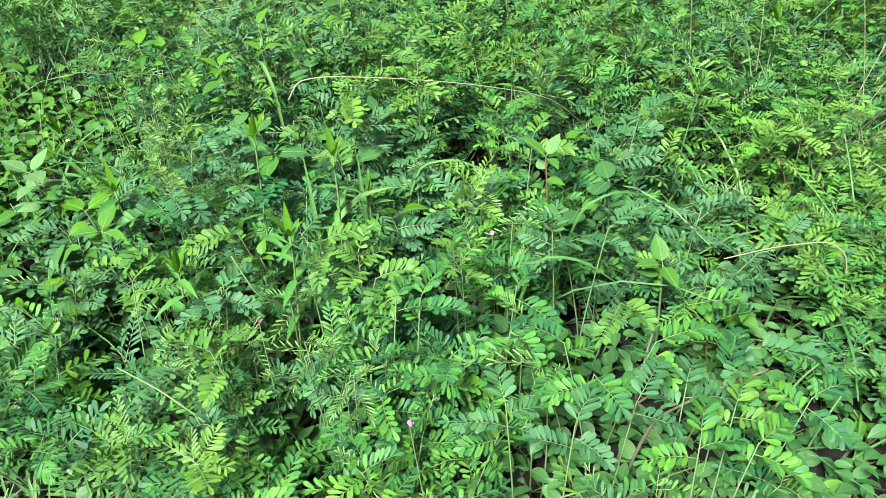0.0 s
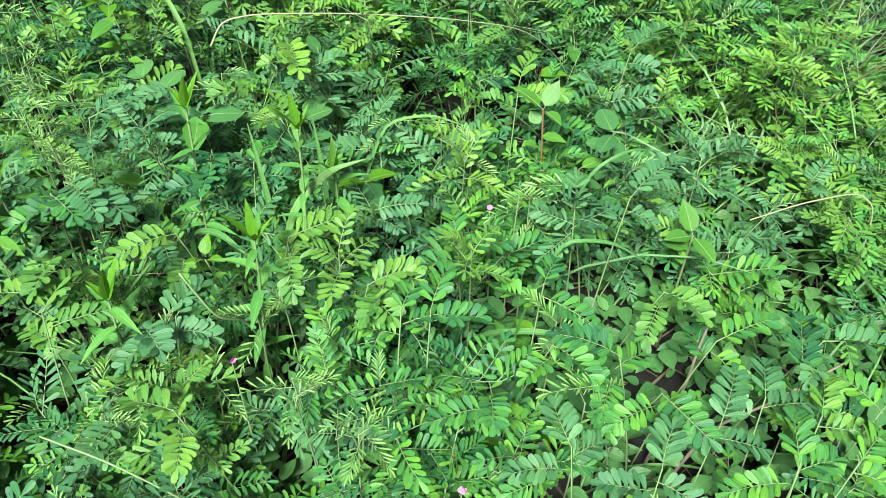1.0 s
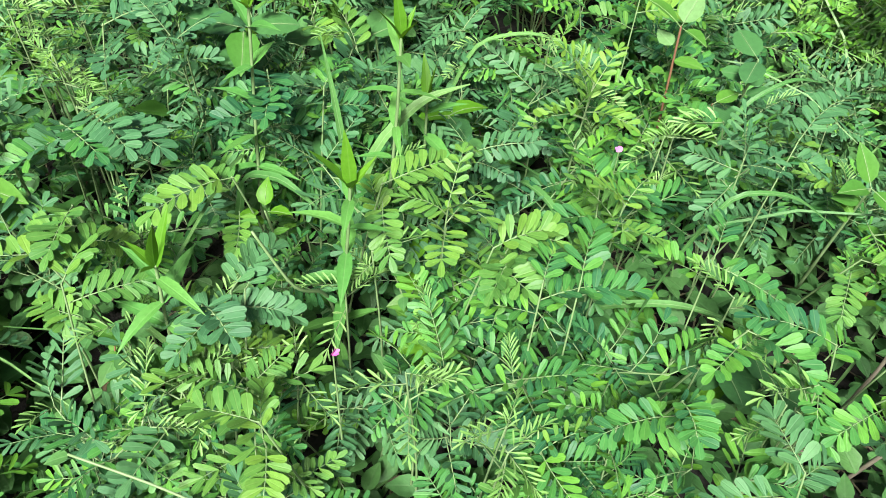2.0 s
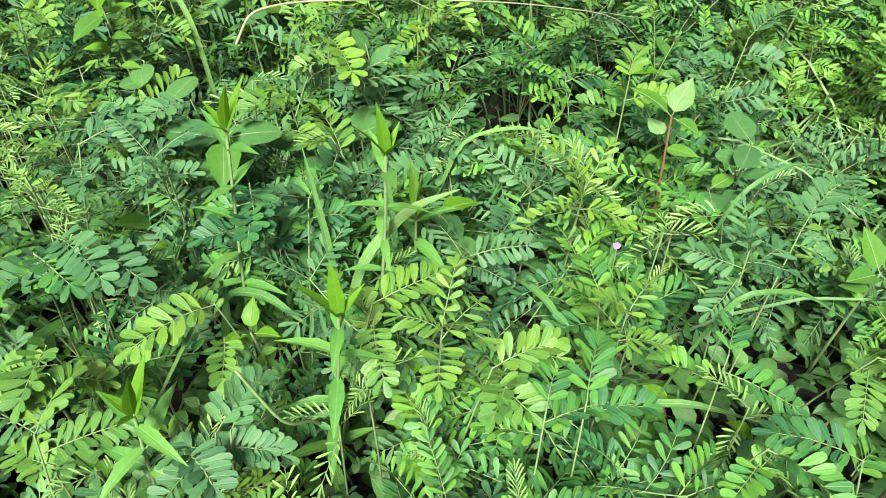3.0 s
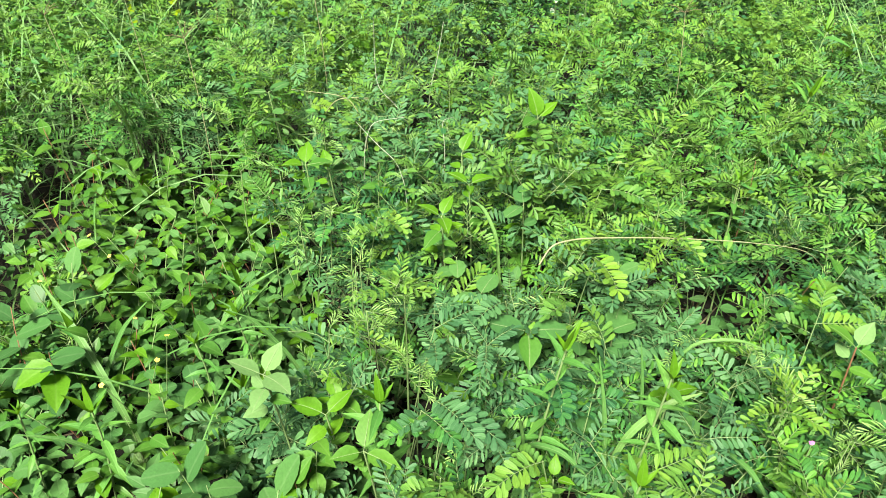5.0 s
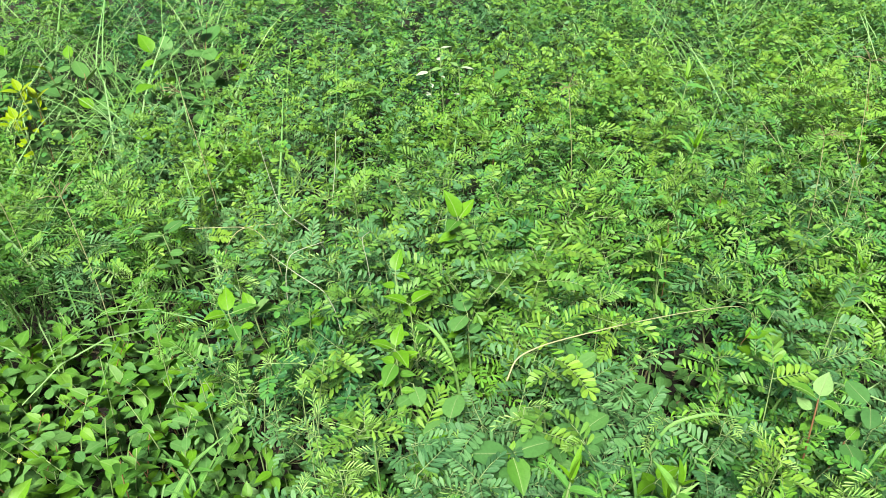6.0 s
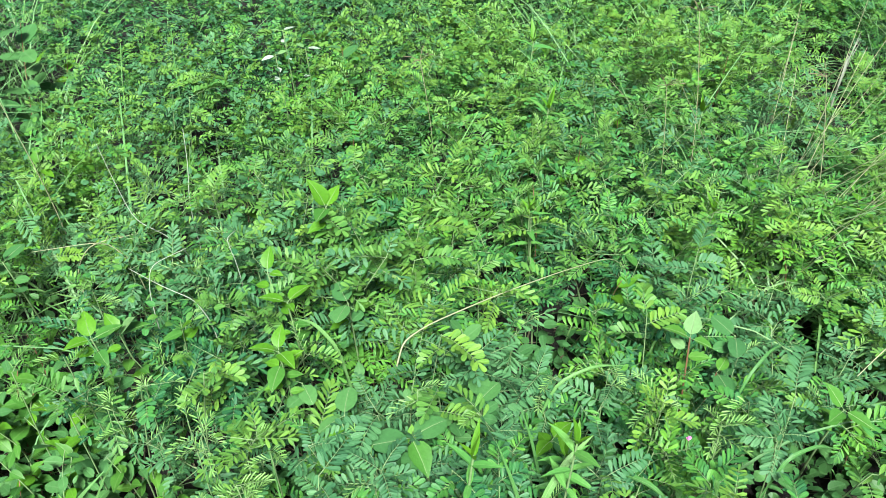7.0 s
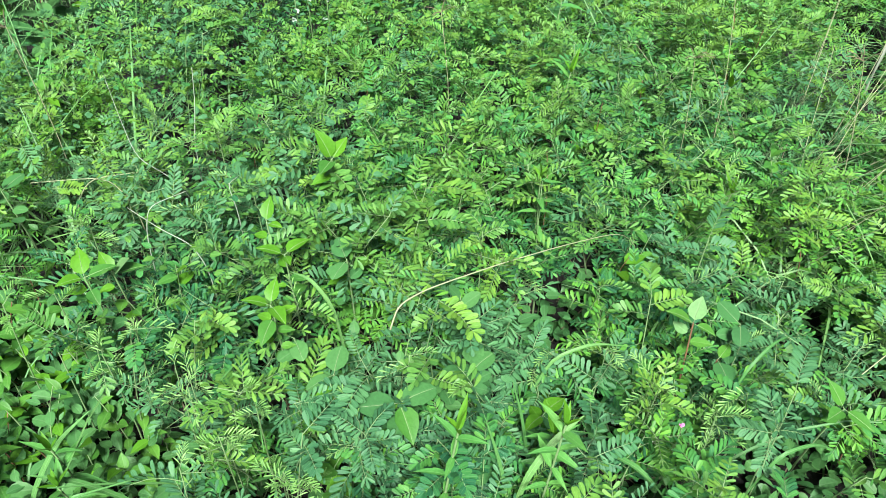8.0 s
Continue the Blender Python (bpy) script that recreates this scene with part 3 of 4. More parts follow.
def blade_meshes(name, material, outline, length, width, count, fold=0.22, curl=0.18):
    """A few blades of one kind; for each, a thin midrib that follows it."""
    out = []
    for k in range(count):
        c, s = curl + prng.uniform(-0.15, 0.2), prng.uniform(-0.08, 0.08)
        me = Soup().add(blade_piece(*outline, length, width * prng.uniform(0.9, 1.1), fold + prng.uniform(-0.12, 0.2), c, s)).mesh(name, material)
        RIB[me.name] = Soup().add(tube_piece([(s * q * q * length, q * length, 0.0002 - c * q * q * length) for q in (-0.12, 0.0, 0.3, 0.6, 0.9)], 0.0007, 0.0002, 3)).mesh("midrib", M_STEM)
        out.append(me)
    return out


OVAL = {"green": blade_meshes("leaf", M_BROAD, OVATE, 0.040, 0.024, 6), "bright": blade_meshes("leaf", M_BRIGHT, OVATE, 0.040, 0.025, 4),
        "lime": blade_meshes("leaf", M_LIME, OVATE, 0.040, 0.022, 3), "white": blade_meshes("leaf", M_WHITISH, OVATE, 0.040, 0.020, 2, 0.1, 0.1), "pale": blade_meshes("leaf", M_PALE, OVATE, 0.040, 0.029, 4, 0.12, 0.08), "round": blade_meshes("leaf", M_DULL, ROUND, 0.040, 0.030, 4, 0.14, 0.14)}
LANCES = {"green": blade_meshes("leaf", M_LANCE, LANCE, 0.055, 0.0135, 5, 0.3, 0.25), "bright": blade_meshes("leaf", M_BRIGHT, LANCE, 0.055, 0.0135, 3, 0.35, 0.1)}


def turned(az, el, tilt=0.0):
    """Direction of a blade at a compass angle and height in degrees, and the normal of its face."""
    a, e = radians(az), radians(el)
    d = np.array([math.cos(a) * math.cos(e), math.sin(a) * math.cos(e), math.sin(e)])
    n = np.array([-math.cos(a) * math.sin(e), -math.sin(a) * math.sin(e), math.cos(e)]) + tilt * np.array([-math.sin(a), math.cos(a), 0])
    return d, n


def oval_weed(x, y, rng, top, size=0.8, kind="green", group="oval-leaved weeds", label="low creeping weed with small oval green leaves", lead=0.07):
    z = ground_z(x, y)
    root = tagged(new("oval_leaf_weed"), label, "weed", group)
    root.matrix_basis = Matrix.Translation((x, y, z - 0.004))
    for st in stems_of(rng, (top - z), lead, 2):
        part("stem", Soup().add(tube_piece(st, 0.0016, 0.0008, 3)).mesh("stem", M_REDSTEM if rng.random() < 0.35 else M_STEM), root)
        az = rng.uniform(0, 360)
        for i in range(int(rng.integers(9, 11))):
            q = 0.28 + 0.72 * (i + rng.random()) / 10
            at = np.array([np.interp(q, np.linspace(0, 1, 8), st[:, c]) for c in range(3)])
            az += 137 + rng.uniform(-25, 25)
            d, n = turned(az, rng.uniform(-15, 35) + 20 * (q > 0.85), rng.uniform(-0.35, 0.35))
            k = "bright" if rng.random() < 0.2 * (q > 0.6) else kind
            part("leaf", OVAL[k][int(rng.integers(len(OVAL[k])))], root, Matrix(axes(d, n, at).tolist()) @ Matrix.Scale(size * rng.uniform(0.65, 1.15), 4))
    return root


SPRIG = 0.80


def leaf_sprig(x, y, z, leaves, label, stem=M_STEM, lean=(0.02, 0.03), name="broad_leaf_weed"):
    """One stem rising to a place, with broad leaves of (kind, compass, height, length) about its tip."""
    g = ground_z(x + lean[0], y + lean[1])
    root = tagged(new(name), label, "weed")
    root.matrix_basis = Matrix.Translation((x + lean[0], y + lean[1], g - 0.004))
    q = np.linspace(0, 1, 7)
    st = np.stack([-lean[0] * q ** 1.5, -lean[1] * q ** 1.5, (z - g) * q], 1)
    part("stem", Soup().add(tube_piece(st, 0.0022, 0.0012, 5)).mesh("stem", stem), root)
    for i, (kind, az, el, ln) in enumerate(leaves):
        d, n = turned(az, el, 0.1 * (-1) ** i)
        at = st[-1] * (1 - 0.06 * (i // 3)) + d * 0.006
        me = OVAL[kind][i % len(OVAL[kind])]
        leaf = part("leaf", me, root, Matrix(axes(d, n, at).tolist()) @ Matrix.Scale(ln * SPRIG / 0.040, 4))
        part("midrib", RIB[me.name], leaf, label="pale raised midrib")
    for i in range(4):
        kind, az, el, ln = leaves[i % len(leaves)]
        kind = "green" if kind in ("bright", "pale") and i % 2 else kind
        d, n = turned(az + 70 + 95 * i, 8 + 6 * (i % 3), 0.2 * (-1) ** i)
        part("leaf", OVAL[kind][i % len(OVAL[kind])], root, Matrix(axes(d, n, st[-1] * (1, 1, 0.93 - 0.045 * i) + d * 0.004).tolist()) @ Matrix.Scale(0.72 * ln * SPRIG / 0.040, 4))
    return root


def lance_weed(x, y, top, rng, size=1.0):
    g = ground_z(x, y)
    root = tagged(new("lance_leaf_weed"), "upright weed with narrow pointed leaves and a bright tip", "weed", "lance-leaved weeds")
    root.matrix_basis = Matrix.Translation((x, y, g - 0.004))
    h = top - g
    q = np.linspace(0, 1, 7)
    st = np.stack([0.012 * np.sin(3 * q + x * 9) - 0.012 * math.sin(x * 9), 0.010 * np.sin(2.5 * q), h * q], 1)
    part("stem", Soup().add(tube_piece(st, 0.0021, 0.0013, 5)).mesh("stem", M_STEM), root)
    az = rng.uniform(0, 360)
    for i in range(7):
        t = 0.42 + 0.54 * i / 6
        at = np.array([np.interp(t, q, st[:, c]) for c in range(3)])
        az += 90 + rng.uniform(-25, 25)
        for s in (0, 180):
            d, n = turned(az + s + rng.uniform(-15, 15), rng.uniform(-8, 22) + 30 * max(0, t - 0.8) / 0.2, rng.uniform(-0.3, 0.3))
            part("leaf", LANCES["green"][int(rng.integers(5))], root, Matrix(axes(d, n, at).tolist()) @ Matrix.Scale(size * rng.uniform(0.7, 1.05), 4))
    for k, el in enumerate((82, 60, 52, 45)):
        d, n = turned(az + 100 * k, el)
        part("leaf", LANCES["bright"][k % 3], root, Matrix(axes(d, n, st[-1]).tolist()) @ Matrix.Scale(size * (0.95 if k < 2 else 0.6), 4))
    return root


def strip_piece(points, width):
    """A flat grass blade along a smooth line through the given points."""
    p = np.asarray(points, float)
    s = np.linspace(0, len(p) - 1, 4 * len(p) - 1)
    p = np.stack([np.interp(s, range(len(p)), p[:, c]) for c in range(3)], 1)
    for k in range(2):
        p[1:-1] = 0.25 * p[:-2] + 0.5 * p[1:-1] + 0.25 * p[2:]
    d, k = np.gradient(p, axis=0), len(p)
    v, u, t = [], [], []
    for i in range(k):
        f = axes(d[i], (0.2, -0.3, 1))
        w = 0.5 * width * min(1, 0.5 + i / k, 3.5 * (1 - i / (k - 0.5))) + 0.0002
        v += [p[i] - f[:3, 0] * w + f[:3, 2] * w * 0.3, p[i], p[i] + f[:3, 0] * w + f[:3, 2] * w * 0.3]
        u += [(0, i / k), (0.5, i / k), (1, i / k)]
    for i in range(k - 1):
        a, b = 3 * i, 3 * i + 3
        t += [(a, a + 1, b + 1), (a, b + 1, b), (a + 1, a + 2, b + 2), (a + 1, b + 2, b + 1)]
    return np.array(v), np.array(t), np.array(u), np.zeros(len(t), np.int32)


def long_blade(a, b, width=0.006, sag=0.02, material=M_GRASS, label="long flat grey-green grass blade arching over the weeds"):
    a, b = np.array(a, float), np.array(b, float)
    away = a - 0.5 * (b - a)
    foot = np.array([away[0], away[1], ground_z(away[0], away[1]) - 0.003])
    line = [foot, foot + (a - foot) * (0.45, 0.45, 0.65), a, 0.5 * (a + b) + (0, 0, sag), b]
    root = tagged(new("grass_plant"), label, "grass", "long grass blades")
    root.matrix_basis = Matrix.Translation(foot)
    part("blade", Soup().add(strip_piece(np.array(line) - foot, width)).mesh("blade", material), root)


# the creeping patch and the low edge
for px, py in grid_spots(-1.42, -0.4, 0.84, 1.90, 0.073):
    if in_bare(px, py) or not (in_patch(px, py) or in_low(px, py)):
        continue
    low = in_low(px, py) and not in_patch(px, py)
    pick = prng.random()
    if low and pick < 0.18:
        lance_weed(px, py, prng.uniform(0.24, 0.40), prng, prng.uniform(0.6, 0.95))
    elif low and pick < 0.30:
        feather_weed(px, py, prng, prng.uniform(0.26, 0.38))
    elif low and pick < 0.36:
        oval_weed(px, py, prng, prng.uniform(0.30, 0.40), 1.35, "round")
    elif low and pick < 0.46:
        az = prng.uniform(0, 6.28)
        long_blade((px, py, 0.28), (px + 0.10 * math.cos(az), py + 0.10 * math.sin(az), 0.38), prng.uniform(0.005, 0.009))
    else:
        oval_weed(px, py, prng, prng.uniform(0.24, 0.36) if low else prng.uniform(0.30, 0.40), prng.uniform(0.6, 1.0), "round" if prng.random() < 0.15 else "green")

# broad dark-leaved weeds at the back
for px, py in grid_spots(-1.15, -0.40, 2.26, 3.0, 0.155):
    if in_shrub(px, py):
        oval_weed(px, py, prng, prng.uniform(0.42, 0.55), prng.uniform(1.1, 1.6), "round", "dark-leaved weeds", "bushy weed with broad dull dark green leaves", 0.09)

# seedlings filling the openings
for px, py in ((0.05, 0.80), (0.09, 0.83), (0.02, 0.77), (0.13, 0.79), (0.11, 0.88), (0.08, 0.92), (-0.42, 0.93), (-0.36, 0.89), (0.02, 1.22), (0.40, 0.62), (0.44, 0.66), (0.18, 0.84), (0.56, 0.86), (0.60, 0.80), (0.52, 0.92)):
    oval_weed(px, py, prng, prng.uniform(0.18, 0.26), prng.uniform(0.6, 0.9), "round" if prng.random() < 0.4 else "green", lead=0.03)

# single oval-leaved weeds grown up through the feather leaves
for px, py in grid_spots(-0.6, 1.3, 0.75, 2.3, 0.30):
    oval_weed(px, py, prng, canopy(px, py) - 0.02, prng.uniform(0.7, 1.0), "green" if prng.random() < 0.7 else "round", lead=0.05)

leaf_sprig(-0.612, 1.035, 0.455, [("pale", 60, 30, 0.050), ("pale", 170, 25, 0.052), ("pale", 320, 18, 0.056), ("pale", 250, 5, 0.042), ("pale", 20, -5, 0.045), ("bright", 100, 55, 0.030)],
           "tall weed with large smooth pale green leaves")
leaf_sprig(-0.272, 1.130, 0.425, [("round", 172, 12, 0.062), ("round", 5, 8, 0.060), ("green", 268, -12, 0.064), ("bright", 60, 40, 0.028), ("bright", 130, 40, 0.024)],
           "weed with three broad crinkled leaves spread like a star")
leaf_sprig(-0.528, 1.055, 0.380, [("bright", 110, 45, 0.042), ("bright", 200, 10, 0.048), ("green", 320, 10, 0.048)], "small weed with bright heart-like green leaves")
leaf_sprig(0.154, 1.075, 0.440, [("pale", 40, 48, 0.044), ("green", 150, 40, 0.056), ("green", 300, 0, 0.036)], "weed with a pale oval leaf on a reddish stem", M_REDSTEM, (0.015, -0.01))
leaf_sprig(0.205, 1.052, 0.360, [("round", 250, 12, 0.052), ("green", 20, 10, 0.044)], "weed with a round dull green leaf", M_REDSTEM)
leaf_sprig(-0.337, 1.395, 0.485, [("bright", 20, 22, 0.048), ("bright", 150, 28, 0.046), ("bright", 270, 18, 0.028)], "sprig of glossy yellow-green leaves")
leaf_sprig(-0.385, 1.291, 0.500, [("bright", 60, 45, 0.040), ("bright", 160, 35, 0.042), ("bright", 280, 15, 0.046), ("bright", 350, 25, 0.036), ("green", 230, 0, 0.050)], "sprig of glossy yellow-green leaves")
leaf_sprig(-0.210, 1.548, 0.515, [("bright", 120, 70, 0.060), ("bright", 30, 35, 0.052), ("green", 230, 10, 0.050)], "sprig with two upright light green leaves")
leaf_sprig(-0.567, 1.499, 0.445, [("bright", 110, 50, 0.042), ("pale", 340, 50, 0.048), ("green", 0, 8, 0.050)], "sprig with one vivid and one dull green leaf")
leaf_sprig(-0.347, 1.438, 0.515, [("bright", 60, 55, 0.042), ("bright", 300, 20, 0.030)], "sprig with one large vivid green leaf")
leaf_sprig(-0.603, 1.485, 0.465, [("bright", 90, 40, 0.052), ("green", 0, 15, 0.050), ("bright", 200, 25, 0.044), ("green", 280, 0, 0.040)], "sprig of light green oval leaves")
leaf_sprig(-0.490, 0.960, 0.400, [("green", 80, 28, 0.058), ("green", 330, 2, 0.056), ("green", 200, 10, 0.045)], "weed with two large plain green leaves")
leaf_sprig(-0.540, 1.020, 0.395, [("bright", 160, 20, 0.055), ("bright", 40, 25, 0.050)], "weed with wide yellow-green leaves")
leaf_sprig(-0.071, 1.089, 0.335, [("bright", 20, 12, 0.052), ("bright", 200, 22, 0.048), ("round", 290, 5, 0.045)], "low weed with wide bright leaves")
leaf_sprig(-0.260, 0.940, 0.362, [("bright", 80, 55, 0.030), ("bright", 200, 20, 0.026), ("bright", 330, 25, 0.028)], "small sprig of bright oval leaves")
leaf_sprig(0.302, 0.905, 0.368, [("green", 100, 42, 0.050), ("green", 280, 5, 0.050), ("green", 190, 10, 0.042)], "weed with long pale green leaves")
for bx, by, bz, ba in ((-0.25, 1.38, 0.455, 90), (-0.36, 1.30, 0.415, 140), (-0.33, 1.22, 0.41, 60), (-0.19, 1.17, 0.385, 200), (-0.15, 1.165, 0.385, 20), (-0.19, 1.06, 0.345, 250), (-0.07, 1.06, 0.33, 300),
                       (0.15, 0.80, 0.25, 270), (0.18, 0.775, 0.25, 310), (-0.14, 1.17, 0.385, 70), (0.25, 1.07, 0.40, 100), (-0.70, 1.75, 0.46, 40)):
    leaf_sprig(bx, by, bz, [("round", ba, 14, 0.050), ("round", ba + 130, 4, 0.044)], "weed with two rounded dull green leaves")

for lx, ly, lz, ls in ((-0.268, 0.998, 0.522, 0.85), (-0.163, 0.958, 0.515, 0.85), (-0.21, 0.86, 0.455, 0.95), (-0.33, 0.82, 0.43, 0.9), (-0.45, 0.99, 0.445, 0.95), (-0.69, 1.22, 0.37, 0.8), (-0.13, 1.01, 0.41, 0.9),
                       (0.62, 1.55, 0.45, 1.0), (0.35, 1.70, 0.47, 1.0), (0.48, 1.98, 0.48, 1.1), (0.14, 1.43, 0.46, 0.8), (-0.95, 1.22, 0.34, 0.9), (0.42, 1.30, 0.42, 0.8)):
    lance_weed(lx, ly, lz, prng, ls)

# weeds with whitish leaf backs turned up
for lx, ly, lz, la in ((-0.023, 2.275, 0.52, 20), (-0.078, 2.175, 0.51, 200), (0.001, 2.196, 0.50, 330)):
    leaf_sprig(lx, ly, lz, [("white", la, 8, 0.040), ("pale", la + 150, 15, 0.030)], "weed with pale whitish undersides of leaves turned up")

# a yellowing weed at the back
for lx, ly, lz in ((-0.98, 2.30, 0.54), (-1.00, 2.27, 0.49), (-0.96, 2.32, 0.51), (-1.02, 2.31, 0.46), (-1.12, 2.28, 0.50), (-1.10, 2.24, 0.47)):
    leaf_sprig(lx, ly, lz, [("lime", a, e, 0.042) for a, e in ((20, 40), (110, 50), (200, 35), (300, 25), (60, 70))], "weed with yellowing lime-coloured leaves")


# ---- tufts, bright and bluish weeds that stand out ----
def tuft(x, y, z, rng, meshes, label, spread=(10, 70), count=7, size=1.0):
    """A feather-leaved shoot whose tip stands at a place."""
    g = ground_z(x, y)
    root = tagged(new("feather_leaf_weed"), label, "weed", "feather-leaved weeds")
    root.matrix_basis = Matrix.Translation((x, y, g - 0.004))
    q = np.linspace(0, 1, 8)
    st = np.stack([0.02 * np.sin(2 * q) * math.cos(x * 40) * (1 - q), 0.02 * np.sin(2 * q) * math.sin(x * 40) * (1 - q), (z - 0.02 - g) * q], 1)
    part("stem", Soup().add(tube_piece(st, 0.0015, 0.0008, 4)).mesh("stem", M_STEM), root)
    az = rng.uniform(0, 360)
    for i in range(count):
        az += 137 + rng.uniform(-20, 20)
        d, n = turned(az, spread[0] + (spread[1] - spread[0]) * i / count + rng.uniform(-8, 8), rng.uniform(-0.3, 0.3))
        at = st[-1] * (0.84 + 0.16 * (i + 1) / count)
        part("leaf", meshes[int(rng.integers(len(meshes)))], root, Matrix(axes(d, n, at).tolist()) @ Matrix.Scale(size * rng.uniform(0.75, 1.0), 4))
    return root


for tx, ty, tz in ((-0.108, 0.888, 0.43), (0.030, 0.860, 0.44), (0.046, 1.007, 0.45), (0.118, 1.43, 0.475), (-0.36, 0.62, 0.36), (0.60, 1.25, 0.41), (-0.05, 1.33, 0.50), (0.18, 1.68, 0.46), (-0.35, 1.75, 0.50), (0.55, 2.2, 0.50)):
    tuft(tx, ty, tz, prng, BRIGHT_MESH, "young shoot with fresh yellow-green feather leaves", (5, 50), 6)
for tx, ty, tz in ((-0.46, 1.606, 0.48), (-0.42, 1.555, 0.47), (-0.52, 1.66, 0.48), (-0.33, 1.62, 0.47), (0.15, 0.90, 0.45), (-0.45, 0.90, 0.40), (0.08, 1.89, 0.47)):
    tuft(tx, ty, tz, prng, BLUE_MESH, "weed with dull blue-green feather leaves", (-10, 45), 7, 1.1)
for tx, ty, tz in ((-0.437, 1.085, 0.46), (-0.367, 0.83, 0.385), (0.13, 0.70, 0.40), (-0.16, 0.75, 0.40), (-0.10, 0.68, 0.40), (0.10, 0.95, 0.43), (-0.33, 1.12, 0.45), (-0.24, 1.17, 0.48), (-0.52, 1.30, 0.45), (-0.44, 1.20, 0.45), (0.03, 1.10, 0.44),
                   (0.116, 0.697, 0.385), (-0.238, 0.78, 0.37), (-0.159, 0.734, 0.39), (-0.313, 0.779, 0.37), (0.108, 0.787, 0.4), (0.059, 1.032, 0.435), (0.117, 0.963, 0.42), (-0.42, 1.09, 0.43), (-0.173, 0.868, 0.4), (-0.197, 0.842, 0.39), (-0.095, 0.704, 0.39), (-0.351, 0.774, 0.36),
                   (-0.577, 0.914, 0.36), (-0.493, 1.17, 0.45), (-0.394, 1.007, 0.43), (-0.641, 1.45, 0.5), (-0.438, 1.099, 0.43), (-0.555, 1.371, 0.47), (-0.605, 1.373, 0.44), (-0.512, 1.264, 0.45), (-0.36, 1.002, 0.42), (-0.713, 1.491, 0.47), (-0.438, 1.573, 0.49), (-0.585, 1.626, 0.48), (-0.662, 1.422, 0.45), (-0.507, 1.286, 0.44), (-0.487, 1.19, 0.42)):
    tuft(tx, ty, tz, prng, YOUNG_MESH, "shoot tip with pale folded young leaves", (-10, 35), 3, 1.0)


# single spread leaves that reach out over the rest: place, compass angle, length
LONG_LEAVES = [pinnate_leaf(prng, FINE, n, ln, 0.0180, 0.0080, 0.25, 66, lf) for n, ln, lf in ((6, 0.040, 20), (7, 0.050, 35), (8, 0.062, 10), (10, 0.075, 25), (11, 0.090, 15))]
LONG_SIZE = (0.058, 0.068, 0.080, 0.093, 0.108)
LONG_MESH = {k: [s.mesh("leaf", m, M_STEM) for s in LONG_LEAVES] for k, m in (("fresh", M_FRESH), ("green", M_LEAF), ("bluish", M_BLUISH))}
LONG_MESH["folded"] = YOUNG_MESH


def reaching_shoot(x, y, z, az, length, kind, rng, label):
    g = ground_z(x, y)
    root = tagged(new("feather_leaf_weed"), label, "weed", "feather-leaved weeds")
    a = radians(az)
    foot = np.array([x - 0.05 * math.cos(a), y - 0.05 * math.sin(a), g - 0.004])
    root.matrix_basis = Matrix.Translation(foot)
    tip = np.array([x, y, z]) - foot
    q = np.linspace(0, 1, 7)[:, None]
    st = tip * np.hstack([q ** 1.6, q ** 1.6, q])
    part("stem", Soup().add(tube_piece(st, 0.0015, 0.0008, 4)).mesh("stem", M_STEM), root)
    k = min(range(5), key=lambda i: abs(LONG_SIZE[i] - length - 0.005))
    me = LONG_MESH[kind][k]
    d, n = turned(az, rng.uniform(2, 14), rng.uniform(-0.25, 0.25))
    size = 1.5 if kind == "folded" else (length + 0.005) / LONG_SIZE[k]
    part("leaf", me, root, Matrix(axes(d, n, st[-1]).tolist()) @ Matrix.Scale(min(1.1, max(0.8, size)), 4))
    for s in (1, -1):
        d, n = turned(az + s * rng.uniform(60, 110), rng.uniform(-10, 15), rng.uniform(-0.3, 0.3))
        part("leaf", LONG_MESH["green" if kind == "folded" else kind][int(rng.integers(3))], root, Matrix(axes(d, n, st[-1] * (1, 1, 0.90 - 0.03 * s)).tolist()) @ Matrix.Scale(rng.uniform(0.75, 0.95), 4))


FRESH_A = [(-0.16, 0.91, 0.41, 14, 0.07), (-0.08, 0.84, 0.4, 16, 0.06), (-0.28, 0.93, 0.41, -155, 0.08), (-0.42, 0.87, 0.4, -174, 0.05), (-0.4, 0.84, 0.4, 76, 0.06), (-0.26, 1.48, 0.47, -37, 0.07),
           (-0.17, 1.46, 0.47, -30, 0.07), (-0.16, 1.25, 0.45, -76, 0.09), (-0.21, 1.17, 0.44, -132, 0.06), (-0.08, 1.47, 0.47, -41, 0.1), (0.14, 1.15, 0.43, 66, 0.06), (0.33, 0.65, 0.37, 67, 0.06)]
FRESH_B = [(0.23, 0.81, 0.38, -54, 0.06), (-0.48, 1.34, 0.46, -36, 0.06), (-0.32, 2.15, 0.50, 7, 0.1), (-0.30, 2.08, 0.50, -3, 0.09),
           (-0.22, 1.58, 0.48, -75, 0.09), (-0.2, 1.45, 0.47, -25, 0.07), (-0.12, 1.41, 0.46, -25, 0.1), (-0.4, 0.91, 0.41, -94, 0.06), (-0.26, 0.71, 0.4, 166, 0.05), (-0.06, 0.85, 0.4, -19, 0.03)]
